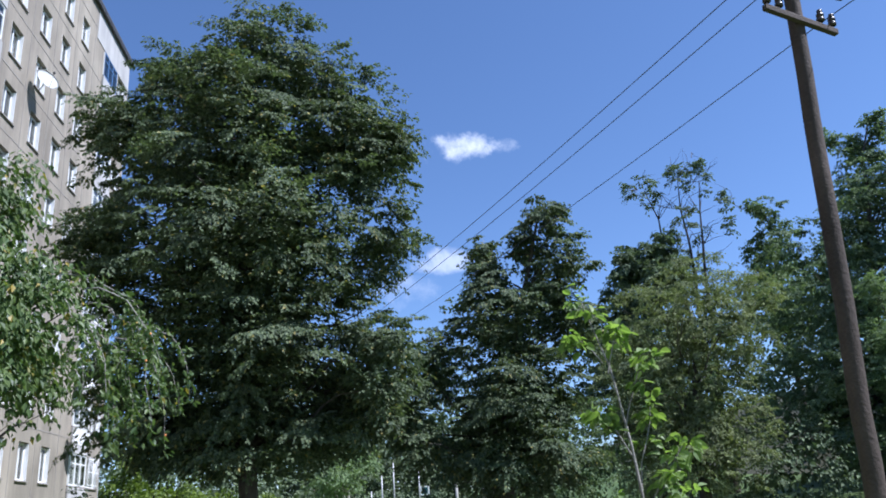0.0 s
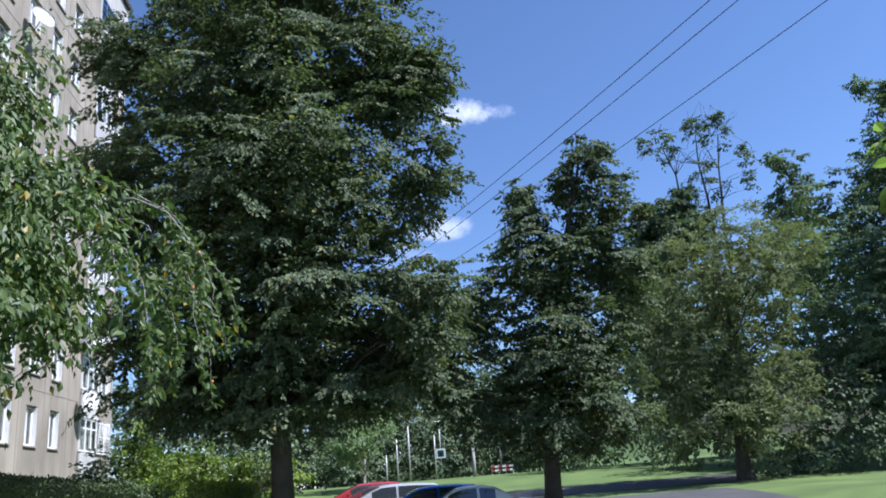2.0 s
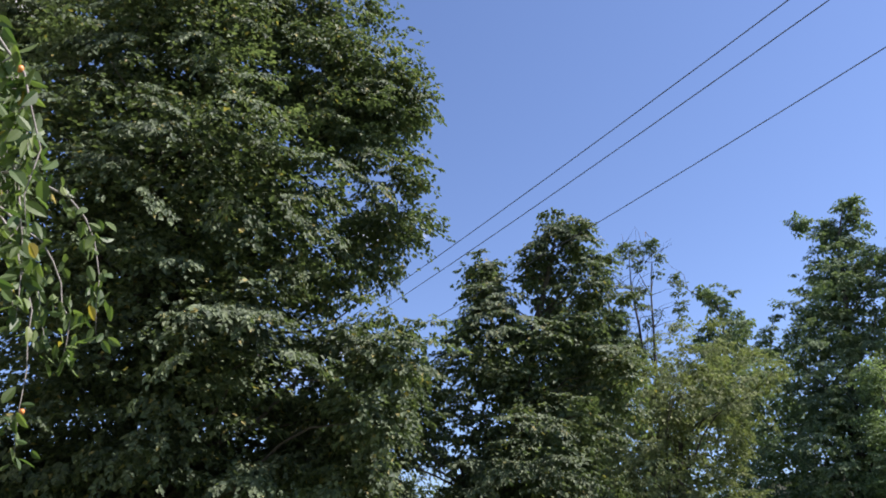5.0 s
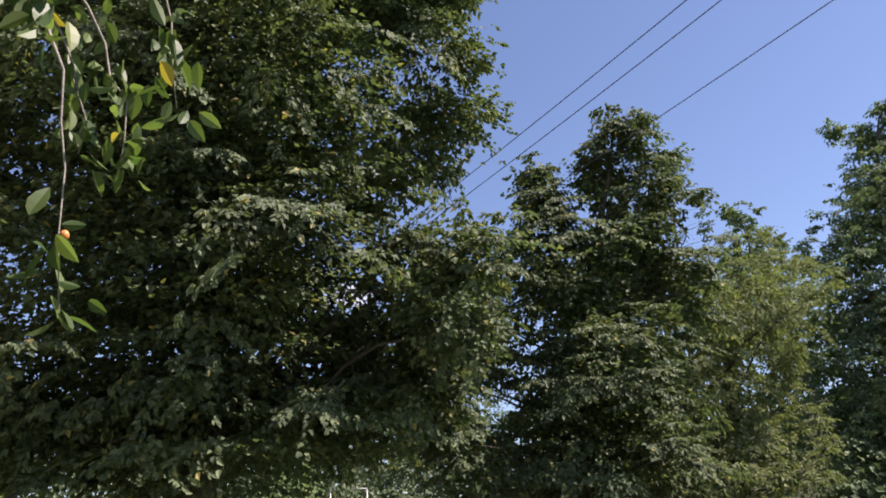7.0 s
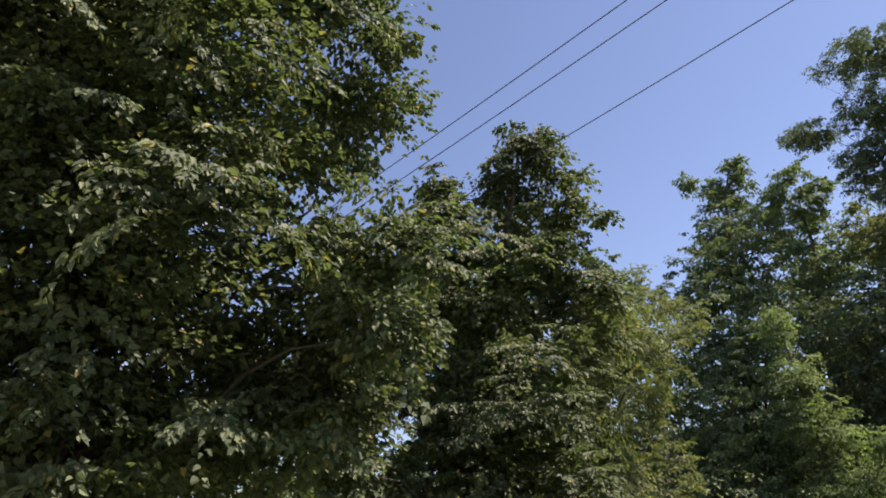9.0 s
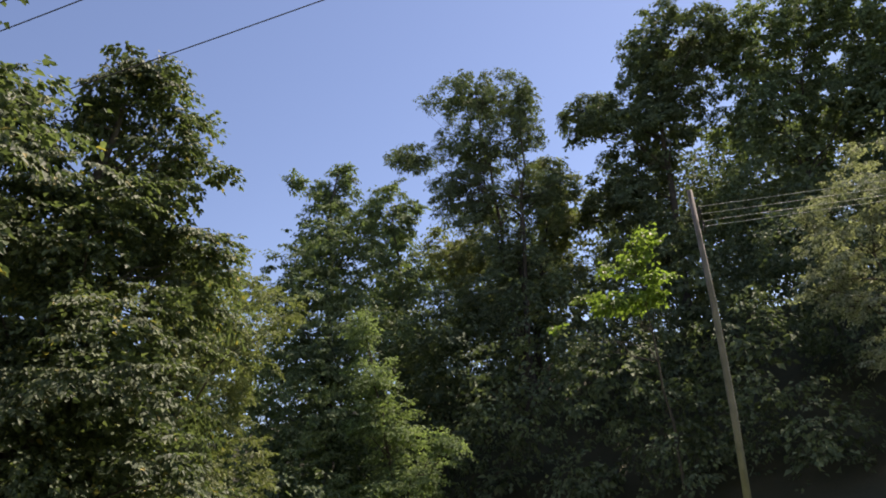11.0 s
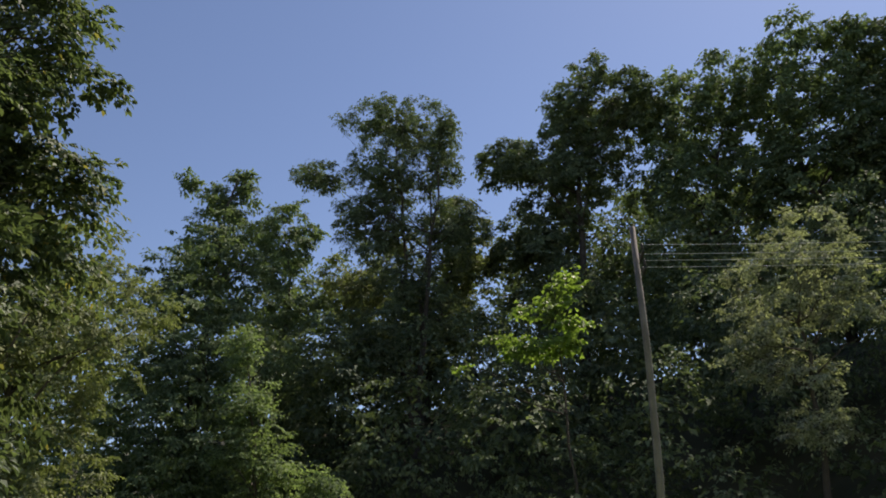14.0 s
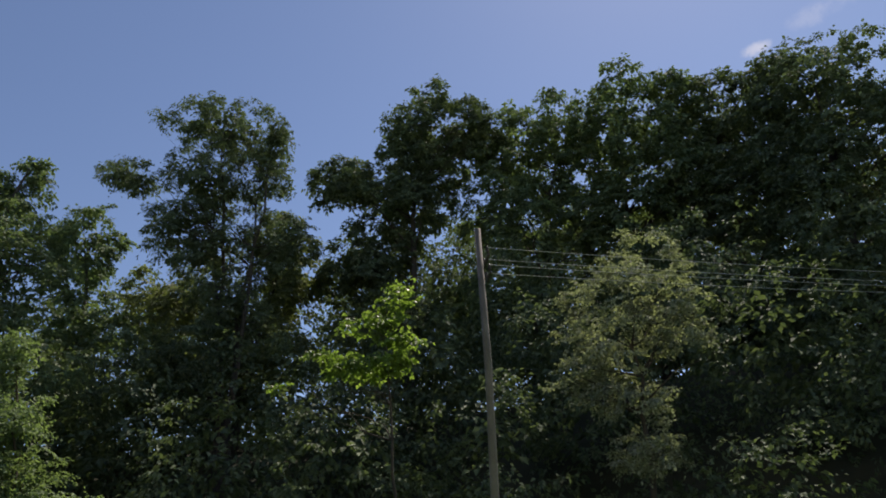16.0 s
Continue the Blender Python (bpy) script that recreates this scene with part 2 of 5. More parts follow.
M = {
    "glass_pane": pane_material("glass_pane"),
    # fill behind the glass: the dimness of unlit rooms is put into the colour
    "room_dim": material("room_dim", [(0.05, 0.05, 0.05), (0.10, 0.095, 0.09)], 0.9, scale=1.0, fine=6),
    "grass": material("grass", [(0.05, 0.085, 0.02), (0.13, 0.19, 0.045)], 0.85, scale=0.35, fine=14, bump=0.6),
    "forest_floor": material("forest_floor", [(0.03, 0.035, 0.015), (0.07, 0.065, 0.035)], 0.95, scale=0.5, fine=9, bump=0.7),
    "asphalt": material("asphalt", [(0.045, 0.045, 0.047), (0.08, 0.079, 0.077)], 0.9, scale=0.6, fine=60, bump=0.3),
    "concrete": material("concrete", [(0.30, 0.29, 0.27), (0.46, 0.44, 0.41)], 0.85, scale=1.2, fine=30, bump=0.25),
    "panel": material("panel", [(0.21, 0.183, 0.145), (0.35, 0.31, 0.245)], 0.9, scale=0.35, fine=18, bump=0.3, streak=0.26),
    "panel_white": material("panel_white", [(0.34, 0.33, 0.315), (0.47, 0.455, 0.435)], 0.85, scale=0.5, fine=20, bump=0.2, streak=0.2),
    "joint": material("joint", [(0.20, 0.18, 0.16), (0.32, 0.29, 0.26)], 0.95, scale=2, fine=30),
    "frame_white": material("frame_white", [(0.72, 0.72, 0.71), (0.82, 0.82, 0.81)], 0.4, scale=3, bump=0.03),
    "frame_blue": material("frame_blue", [(0.06, 0.13, 0.27), (0.10, 0.19, 0.36)], 0.45, scale=3, bump=0.03),
    "curtain": material("curtain", [(0.62, 0.61, 0.59), (0.78, 0.77, 0.74)], 0.9, scale=5, fine=20, bump=0.2),
    "roof_edge": material("roof_edge", [(0.045, 0.045, 0.05), (0.09, 0.085, 0.085)], 0.6, scale=3, bump=0.1),
    "pole_wood": material("pole_wood", [(0.034, 0.024, 0.020), (0.085, 0.062, 0.050)], 0.85, scale=1.5, fine=26, bump=0.7),
    "pole_grey": material("pole_grey", [(0.11, 0.10, 0.088), (0.22, 0.20, 0.175)], 0.85, scale=1.5, fine=26, bump=0.6),
    "pole_concrete": material("pole_concrete", [(0.26, 0.25, 0.235), (0.40, 0.385, 0.36)], 0.9, scale=1.2, fine=22, bump=0.3),
    "bark": material("bark", [(0.04, 0.034, 0.029), (0.10, 0.083, 0.068)], 0.92, scale=2.5, fine=24, bump=0.9),
    "bark_grey": material("bark_grey", [(0.16, 0.15, 0.13), (0.30, 0.28, 0.25)], 0.9, scale=2.5, fine=24, bump=0.6),
    "porcelain": material("porcelain", [(0.03, 0.022, 0.02), (0.06, 0.04, 0.034)], 0.4, scale=6, bump=0.0, spec=0.6),
    "wire": material("wire", [(0.05, 0.05, 0.055), (0.09, 0.09, 0.095)], 0.5, metal=0.5, scale=6, bump=0.0),
    "steel": material("steel", [(0.38, 0.385, 0.39), (0.52, 0.52, 0.52)], 0.5, metal=0.4, scale=3, bump=0.05),
    "dark_steel": material("dark_steel", [(0.05, 0.05, 0.05), (0.09, 0.085, 0.08)], 0.6, metal=0.5, scale=3, bump=0.05),
    "dish_white": material("dish_white", [(0.70, 0.70, 0.69), (0.82, 0.82, 0.80)], 0.45, scale=3, bump=0.03),
    "sign_blue": material("sign_blue", [(0.015, 0.06, 0.07), (0.02, 0.085, 0.10)], 0.4, scale=4, bump=0.0),
    "sign_white": material("sign_white", [(0.76, 0.77, 0.77), (0.84, 0.84, 0.84)], 0.4, scale=4, bump=0.0),
    "sign_red": material("sign_red", [(0.38, 0.06, 0.05), (0.50, 0.10, 0.08)], 0.5, scale=4, bump=0.0),
    "car_silver": material("car_silver", [(0.38, 0.39, 0.40), (0.46, 0.47, 0.48)], 0.3, metal=0.3, scale=2, bump=0.0),
    "car_white": material("car_white", [(0.74, 0.75, 0.76), (0.80, 0.81, 0.82)], 0.22, scale=2, bump=0.0),
    "car_blue": material("car_blue", [(0.02, 0.10, 0.38), (0.03, 0.13, 0.44)], 0.2, metal=0.3, scale=2, bump=0.0),
    "car_red": material("car_red", [(0.26, 0.025, 0.03), (0.33, 0.035, 0.04)], 0.2, scale=2, bump=0.0),
    "car_maroon": material("car_maroon", [(0.16, 0.04, 0.045), (0.22, 0.06, 0.06)], 0.22, metal=0.4, scale=2, bump=0.0),
    "rubber": material("rubber", [(0.018, 0.018, 0.018), (0.035, 0.034, 0.033)], 0.85, scale=6, fine=40, bump=0.2),
    "lamp_red": material("lamp_red", [(0.35, 0.01, 0.01), (0.45, 0.02, 0.02)], 0.15, scale=6, bump=0.0),
    "fruit": material("fruit", [(0.62, 0.20, 0.05), (0.75, 0.34, 0.10)], 0.4, scale=20, bump=0.05),
    "glass_dark": glass_material("glass_dark", (0.03, 0.035, 0.04)),
    "glass_sky": glass_material("glass_sky", (0.09, 0.10, 0.115)),
    "linden": leaf_material("linden", (0.046, 0.068, 0.040), (0.14, 0.176, 0.094), (0.27, 0.23, 0.08), passing=0.3, rough=0.62, gloss=0.2),
    "plum": leaf_material("plum", (0.045, 0.085, 0.026), (0.13, 0.18, 0.058), (0.32, 0.25, 0.05), passing=0.4),
    "sapling": leaf_material("sapling", (0.11, 0.175, 0.04), (0.22, 0.30, 0.085), passing=0.5),
    "willow": leaf_material("willow", (0.115, 0.14, 0.07), (0.22, 0.245, 0.125), passing=0.3, rough=0.75, gloss=0.15),
    "woods": leaf_material("woods", (0.085, 0.125, 0.066), (0.185, 0.235, 0.13), passing=0.28, rough=0.75, gloss=0.15),
    "woods_dark": leaf_material("woods_dark", (0.075, 0.105, 0.06), (0.16, 0.198, 0.118), passing=0.22, rough=0.75, gloss=0.15),
    "hornbeam": leaf_material("hornbeam", (0.10, 0.145, 0.075), (0.22, 0.285, 0.15), passing=0.4, rough=0.75, gloss=0.15),
    "silvery": leaf_material("silvery", (0.14, 0.16, 0.11), (0.37, 0.39, 0.30), passing=0.28, rough=0.75, gloss=0.15),
    # darker hedge leaves: the shade on the front hedge is put into the colour
    "hedge_shaded": leaf_material("hedge_shaded", (0.03, 0.05, 0.018), (0.075, 0.11, 0.035), passing=0.12),
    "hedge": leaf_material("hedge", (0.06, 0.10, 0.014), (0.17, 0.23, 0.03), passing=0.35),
}


# ---- mesh helpers ----
def part(name, bm, mat, parent=None, label="", smooth=False):
    """A bmesh as one mesh object, under a thing or part."""
    me = bpy.data.meshes.new(name)
    bm.to_mesh(me)
    bm.free()
    me.materials.append(M[mat])
    if smooth:
        me.polygons.foreach_set("use_smooth", [True] * len(me.polygons))
    ob = new(name, me)
    if parent:
        ob.parent = parent
    if label:
        tagged(ob, label)
    return ob


def raw(name, verts, tris, mat, parent=None, smooth=False, quads=False):
    """A mesh object from arrays of vertices and of triangles or quads."""
    n = 4 if quads else 3
    verts, tris = np.asarray(verts, dtype=np.float32), np.asarray(tris, dtype=np.int32)
    me = bpy.data.meshes.new(name)
    me.vertices.add(len(verts))
    me.vertices.foreach_set("co", verts.ravel())
    me.loops.add(len(tris) * n)
    me.loops.foreach_set("vertex_index", tris.ravel())
    me.polygons.add(len(tris))
    me.polygons.foreach_set("loop_start", np.arange(0, len(tris) * n, n, dtype=np.int32))
    me.polygons.foreach_set("use_smooth", np.full(len(tris), smooth))
    me.update(calc_edges=True)
    me.materials.append(M[mat])
    ob = new(name, me)
    if parent:
        ob.parent = parent
    return ob


def empty(name, m=None):
    ob = new(name)
    ob.empty_display_size = 0.3
    if m is not None:
        ob.matrix_world = m
    return ob


def box(bm, x0, y0, z0, x1, y1, z1, bevel=0.0):
    r = bmesh.ops.create_cube(bm, size=1.0, matrix=Matrix.Translation(((x0 + x1) / 2, (y0 + y1) / 2, (z0 + z1) / 2))
                              @ Matrix.Diagonal((abs(x1 - x0), abs(y1 - y0), abs(z1 - z0), 1)))
    if bevel:
        edges = {e for v in r["verts"] for e in v.link_edges}
        bmesh.ops.bevel(bm, geom=list(edges), offset=bevel, segments=2, affect="EDGES", profile=0.6)
    return bm


def boxed(*a, bevel=0.0):
    return box(bmesh.new(), *a, bevel=bevel)


def tube_arrays(points, radii, sides=8):
    """A tapered tube along points: vertices and quads."""
    pts = [Vector(p) for p in points]
    vs, fs = [], []
    side = None
    for i, p in enumerate(pts):
        d = (pts[min(i + 1, len(pts) - 1)] - pts[max(i - 1, 0)]).normalized()
        if side is None:
            side = d.orthogonal().normalized()
        side = (side - d * side.dot(d)).normalized()
        up = d.cross(side)
        for k in range(sides):
            a = 2 * math.pi * k / sides
            vs.append(p + (side * math.cos(a) + up * math.sin(a)) * radii[i])
    for i in range(len(pts) - 1):
        for k in range(sides):
            a, b = i * sides + k, i * sides + (k + 1) % sides
            fs.append((a, b, b + sides, a + sides))
    return [tuple(v) for v in vs], fs


def tube(name, points, radii, mat, parent=None, sides=8, caps=True):
    bm = bmesh.new()
    vs, fs = tube_arrays(points, radii, sides)
    bv = [bm.verts.new(v) for v in vs]
    for f in fs:
        bm.faces.new([bv[i] for i in f])
    if caps:
        bm.faces.new(bv[:sides][::-1])
        bm.faces.new(bv[-sides:])
    return part(name, bm, mat, parent, smooth=True)


# ---- ground ----
def smooth(a, b, v):
    t = np.clip((v - a) / (b - a), 0, 1)
    return t * t * (3 - 2 * t)


def height(x, y):
    """The lie of the land: level near the walk, a lawn rising gently ahead, a wooded bank to the east."""
    x, y = np.asarray(x, dtype=float), np.asarray(y, dtype=float)
    lawn = 1.4 * smooth(35, 67, y)
    bank = 12.0 * smooth(27, 53, x + 0.10 * np.maximum(y - 30, 0)) * smooth(-60, -15, y)
    rise = 1.0 * smooth(-8.5, -13, x) * smooth(60, 40, y)
    yard = -0.32 * smooth(-5.6, -4.2, x) * smooth(14, 11, x) * smooth(20.8, 23.2, y) * smooth(37, 28, y)
    return lawn + bank + rise + yard


def build_ground():
    def axis(core0, core1, step, far):
        a = list(np.arange(core0, core1 + 0.01, step))
        out, s = [], step
        v = a[-1]
        while v < far:
            s *= 1.5
            v += s
            out.append(v)
        back, s, v = [], step, a[0]
        while v > -far:
            s *= 1.5
            v -= s
            back.append(v)
        return np.array(back[::-1] + a + out)
    xs, ys = axis(-30, 66, 1.5, 2500), axis(-20, 96, 1.5, 2500)
    gx, gy = np.meshgrid(xs, ys)
    gz = height(gx, gy)
    verts = np.stack([gx, gy, gz], -1).reshape(-1, 3)
    nx, ny = len(xs), len(ys)
    idx = np.arange(nx * ny).reshape(ny, nx)
    quads = np.stack([idx[:-1, :-1], idx[:-1, 1:], idx[1:, 1:], idx[1:, :-1]], -1).reshape(-1, 4)
    ob = raw("ground", verts, quads, "grass", smooth=True, quads=True)
    ob.data.materials.append(M["forest_floor"])
    cx = verts[quads].mean(1)
    ob.data.polygons.foreach_set("material_index", ((cx[:, 0] > 28) & (np.abs(cx[:, 0]) < 90) & (cx[:, 1] > -60)).astype(np.int32))
    tagged(ob, "mown green lawn rising to a wooded bank", "ground", kind="structure")


def strip(name, x0, x1, y0, y1, mat, label, lift=0.02, step=1.5):
    """A paved sheet that follows the ground, with a thickness."""
    xs, ys = np.linspace(x0, x1, max(2, int((x1 - x0) / step))), np.linspace(y0, y1, max(2, int((y1 - y0) / step)))
    gx, gy = np.meshgrid(xs, ys)
    top = np.stack([gx, gy, height(gx, gy) + lift], -1).reshape(-1, 3)
    low = top - np.array([0, 0, 0.2])
    nx, ny = len(xs), len(ys)
    idx = np.arange(nx * ny).reshape(ny, nx)
    q = np.stack([idx[:-1, :-1], idx[:-1, 1:], idx[1:, 1:], idx[1:, :-1]], -1).reshape(-1, 4)
    rim = list(idx[0]) + list(idx[1:, -1]) + list(idx[-1, -2::-1]) + list(idx[-2:0:-1, 0])
    n = nx * ny
    sides = [(rim[i], rim[i] + n, rim[(i + 1) % len(rim)] + n, rim[(i + 1) % len(rim)]) for i in range(len(rim))]
    ob = raw(name, np.concatenate([top, low]), np.concatenate([q, np.array(sides)]), mat, quads=True)
    tagged(ob, label, name.split("_")[0], kind="structure")


build_ground()
strip("pavement", -5.8, 1.1, -6.0, 20.5, "asphalt", "worn grey asphalt footway beside the hedge", 0.03)
strip("road", -7.2, 11.0, 23.4, 38.6, "asphalt", "grey asphalt yard where cars are parked", 0.035)
strip("road_far", -60.0, 14.0, 42.0, 47.0, "asphalt", "grey asphalt street across the lawn", 0.03)


# ---- trees ----
def unit(a):
    return a / np.maximum(np.linalg.norm(a, axis=-1, keepdims=True), 1e-9)


def leaf_arrays(rng, base, axis, normal, length, width):
    """Broad leaves folded along the midrib: five corners and three triangles each, widest near the stalk."""
    axis = unit(axis)
    side = unit(np.cross(axis, normal))
    nrm = np.cross(side, axis)
    l, w = length[:, None], width[:, None]
    low, high = base + axis * l * 0.22, base + axis * l * 0.62
    v = np.stack([base, low + side * w * 0.48 + nrm * w * 0.14, high + side * w * 0.42 + nrm * w * 0.06, base + axis * l - nrm * l * 0.14,
                  low - side * w * 0.5 + nrm * w * 0.14], 1)
    k = np.arange(len(base))[:, None] * 5
    tris = np.concatenate([k + np.array([[0, 1, 2]]), k + np.array([[0, 2, 3]]), k + np.array([[0, 3, 4]])], 1).reshape(-1, 3)
    return v.reshape(-1, 3), tris


def far_leaves(rng, base, axis, normal, length, width):
    """Leaves of far trees: folded, pointed, four corners and two triangles each."""
    axis = unit(axis)
    side = unit(np.cross(axis, normal))
    nrm = np.cross(side, axis)
    l, w = length[:, None], width[:, None]
    mid = base + axis * l * 0.42
    v = np.stack([base, mid + side * w * 0.5 + nrm * w * 0.16, base + axis * l - nrm * l * 0.12, mid - side * w * 0.5 + nrm * w * 0.16], 1)
    k = np.arange(len(base))[:, None] * 4
    tris = np.concatenate([k + np.array([[0, 1, 2]]), k + np.array([[0, 2, 3]])], 1).reshape(-1, 3)
    return v.reshape(-1, 3), tris


def oval_leaves(rng, base, axis, normal, length, width):
    """Nearer leaves: an oval, toothless outline folded along the midrib, the tip bent down."""
    axis = unit(axis)
    side = unit(np.cross(axis, normal))
    nrm = np.cross(side, axis)
    along = np.array([0.0, 0.16, 0.40, 0.68, 0.88, 1.0])
    half = np.array([0.03, 0.34, 0.50, 0.40, 0.18, 0.0])
    curl = rng.uniform(0.02, 0.22, len(base))[:, None]
    rows = []
    for u, h in zip(along, half):
        mid = base + axis * length[:, None] * u - nrm * length[:, None] * curl * u * u
        off, up = side * width[:, None] * h, nrm * width[:, None] * h * 0.35
        rows += [mid - off + up, mid, mid + off + up]
    v = np.stack(rows, 1)
    m = v.shape[1]
    tri = []
    for r in range(len(along) - 1):
        for c in (0, 1):
            a = r * 3 + c
            tri += [(a, a + 1, a + 4), (a, a + 4, a + 3)]
    k = np.arange(len(base))[:, None, None] * m
    return v.reshape(-1, 3), (k + np.array(tri)[None]).reshape(-1, 3)


def spray_points(rng, lobes, per_m2, shell=(0.82, 1.04), cull=0.78):
    """Places of twigs over the outside of a crown made of lobes (x, y, z, rx, ry, rz), with the outward way of each."""
    places, ways = [], []
    arr = np.array(lobes, dtype=float)
    for i, (x, y, z, rx, ry, rz) in enumerate(lobes):
        p = 1.6
        area = 4 * math.pi * (((rx * ry) ** p + (rx * rz) ** p + (ry * rz) ** p) / 3) ** (1 / p)
        n = max(4, int(area * per_m2))
        d = unit(rng.normal(size=(n, 3)))
        r = rng.uniform(shell[0], shell[1], n)[:, None]
        r = r * (1 + 0.13 * np.sin(d[:, :1] * 5 + i) * np.cos(d[:, 1:2] * 6 - i) + 0.10 * np.sin(d[:, 2:3] * 11 + 2 * i) * np.cos(d[:, :1] * 9))
        c = np.array([x, y, z]) + d * r * np.array([rx, ry, rz])
        keep = np.ones(n, bool)
        for j in range(len(lobes)):
            if j != i:
                q = (c - arr[j, :3]) / arr[j, 3:]
                keep &= (q ** 2).sum(1) > cull ** 2
        places.append(c[keep])
        ways.append(unit(d / np.array([rx, ry, rz]))[keep])
    return np.concatenate(places), np.concatenate(ways)


def sprays(rng, places, ways, count, size, leaf, droop, flat=0.25, slim=0.65, hang=0.35, vary=0.35, shape=far_leaves):
    """Leafy boughs: twigs fanned out from one point, with leaves set by turns on both sides of each twig."""
    n = len(places)
    out = ways * np.array([1, 1, 0.35]) + rng.normal(scale=0.25, size=(n, 3))
    out[:, 2] -= droop * 0.5
    out = unit(out)
    cross = unit(np.cross(out, np.array([0, 0, 1.0])) + 1e-6)
    upn = np.cross(cross, out)
    s = size * rng.uniform(0.55, 1.3, n)
    k = np.maximum(3, (count * rng.uniform(0.6, 1.3, n) * (s / size)).astype(int))
    own = np.repeat(np.arange(n), k)
    m = len(own)
    fan = 7
    turn = np.radians(np.linspace(-78, 78, fan))[None] + rng.normal(scale=0.14, size=(n, fan))
    lift = rng.normal(scale=flat * 1.3, size=(n, fan))
    reach = (1.35 - 0.42 * np.abs(turn)) * rng.uniform(0.7, 1.15, (n, fan))
    which = rng.integers(0, fan, m)
    th, el, ln = turn[own, which], lift[own, which], reach[own, which]
    along = rng.uniform(0.02, 1, m) ** 0.75 * ln
    head = unit(out[own] * np.cos(th)[:, None] + cross[own] * np.sin(th)[:, None] + upn[own] * el[:, None])
    side = unit(np.cross(head, upn[own]))
    by = np.where(rng.uniform(size=m) < 0.5, -1.0, 1.0)
    size_of = s[own]
    pos = places[own] - out[own] * (0.5 * size_of)[:, None] + head * (along * size_of)[:, None] + side * (by * leaf * rng.uniform(0.0, 0.45, m))[:, None]
    pos = pos + upn[own] * rng.normal(scale=flat * 0.3, size=m)[:, None] * size_of[:, None]
    pos[:, 2] -= droop * size_of * along ** 2 * 0.5
    axis = head * rng.uniform(0.4, 1.0, m)[:, None] + side * (by * rng.uniform(0.2, 1.0, m))[:, None] + rng.normal(scale=0.25, size=(m, 3))
    axis[:, 2] -= hang + droop * 0.4
    nrm = upn[own] * 0.9 + ways[own] * 0.45 + rng.normal(scale=vary, size=(m, 3))
    ls = leaf * rng.uniform(0.65, 1.3, m)
    return shape(rng, pos, axis, nrm, ls, ls * slim)


def join(groups):
    vs, fs, n = [], [], 0
    for v, f in groups:
        vs.append(np.asarray(v, dtype=np.float32))
        fs.append(np.asarray(f, dtype=np.int32) + n)
        n += len(v)
    return np.concatenate(vs), np.concatenate(fs)


def limb_path(rng, a, b, n=6, sag=0.08, wob=0.05):
    a, b = np.array(a, float), np.array(b, float)
    t = np.linspace(0, 1, n)[:, None]
    ln = np.linalg.norm(b - a)
    p = a + (b - a) * t + np.array([0, 0, 1.0]) * ln * sag * np.sin(t * math.pi)
    p[1:-1] += rng.normal(scale=wob * ln / n * 2, size=(n - 2, 3))
    return p


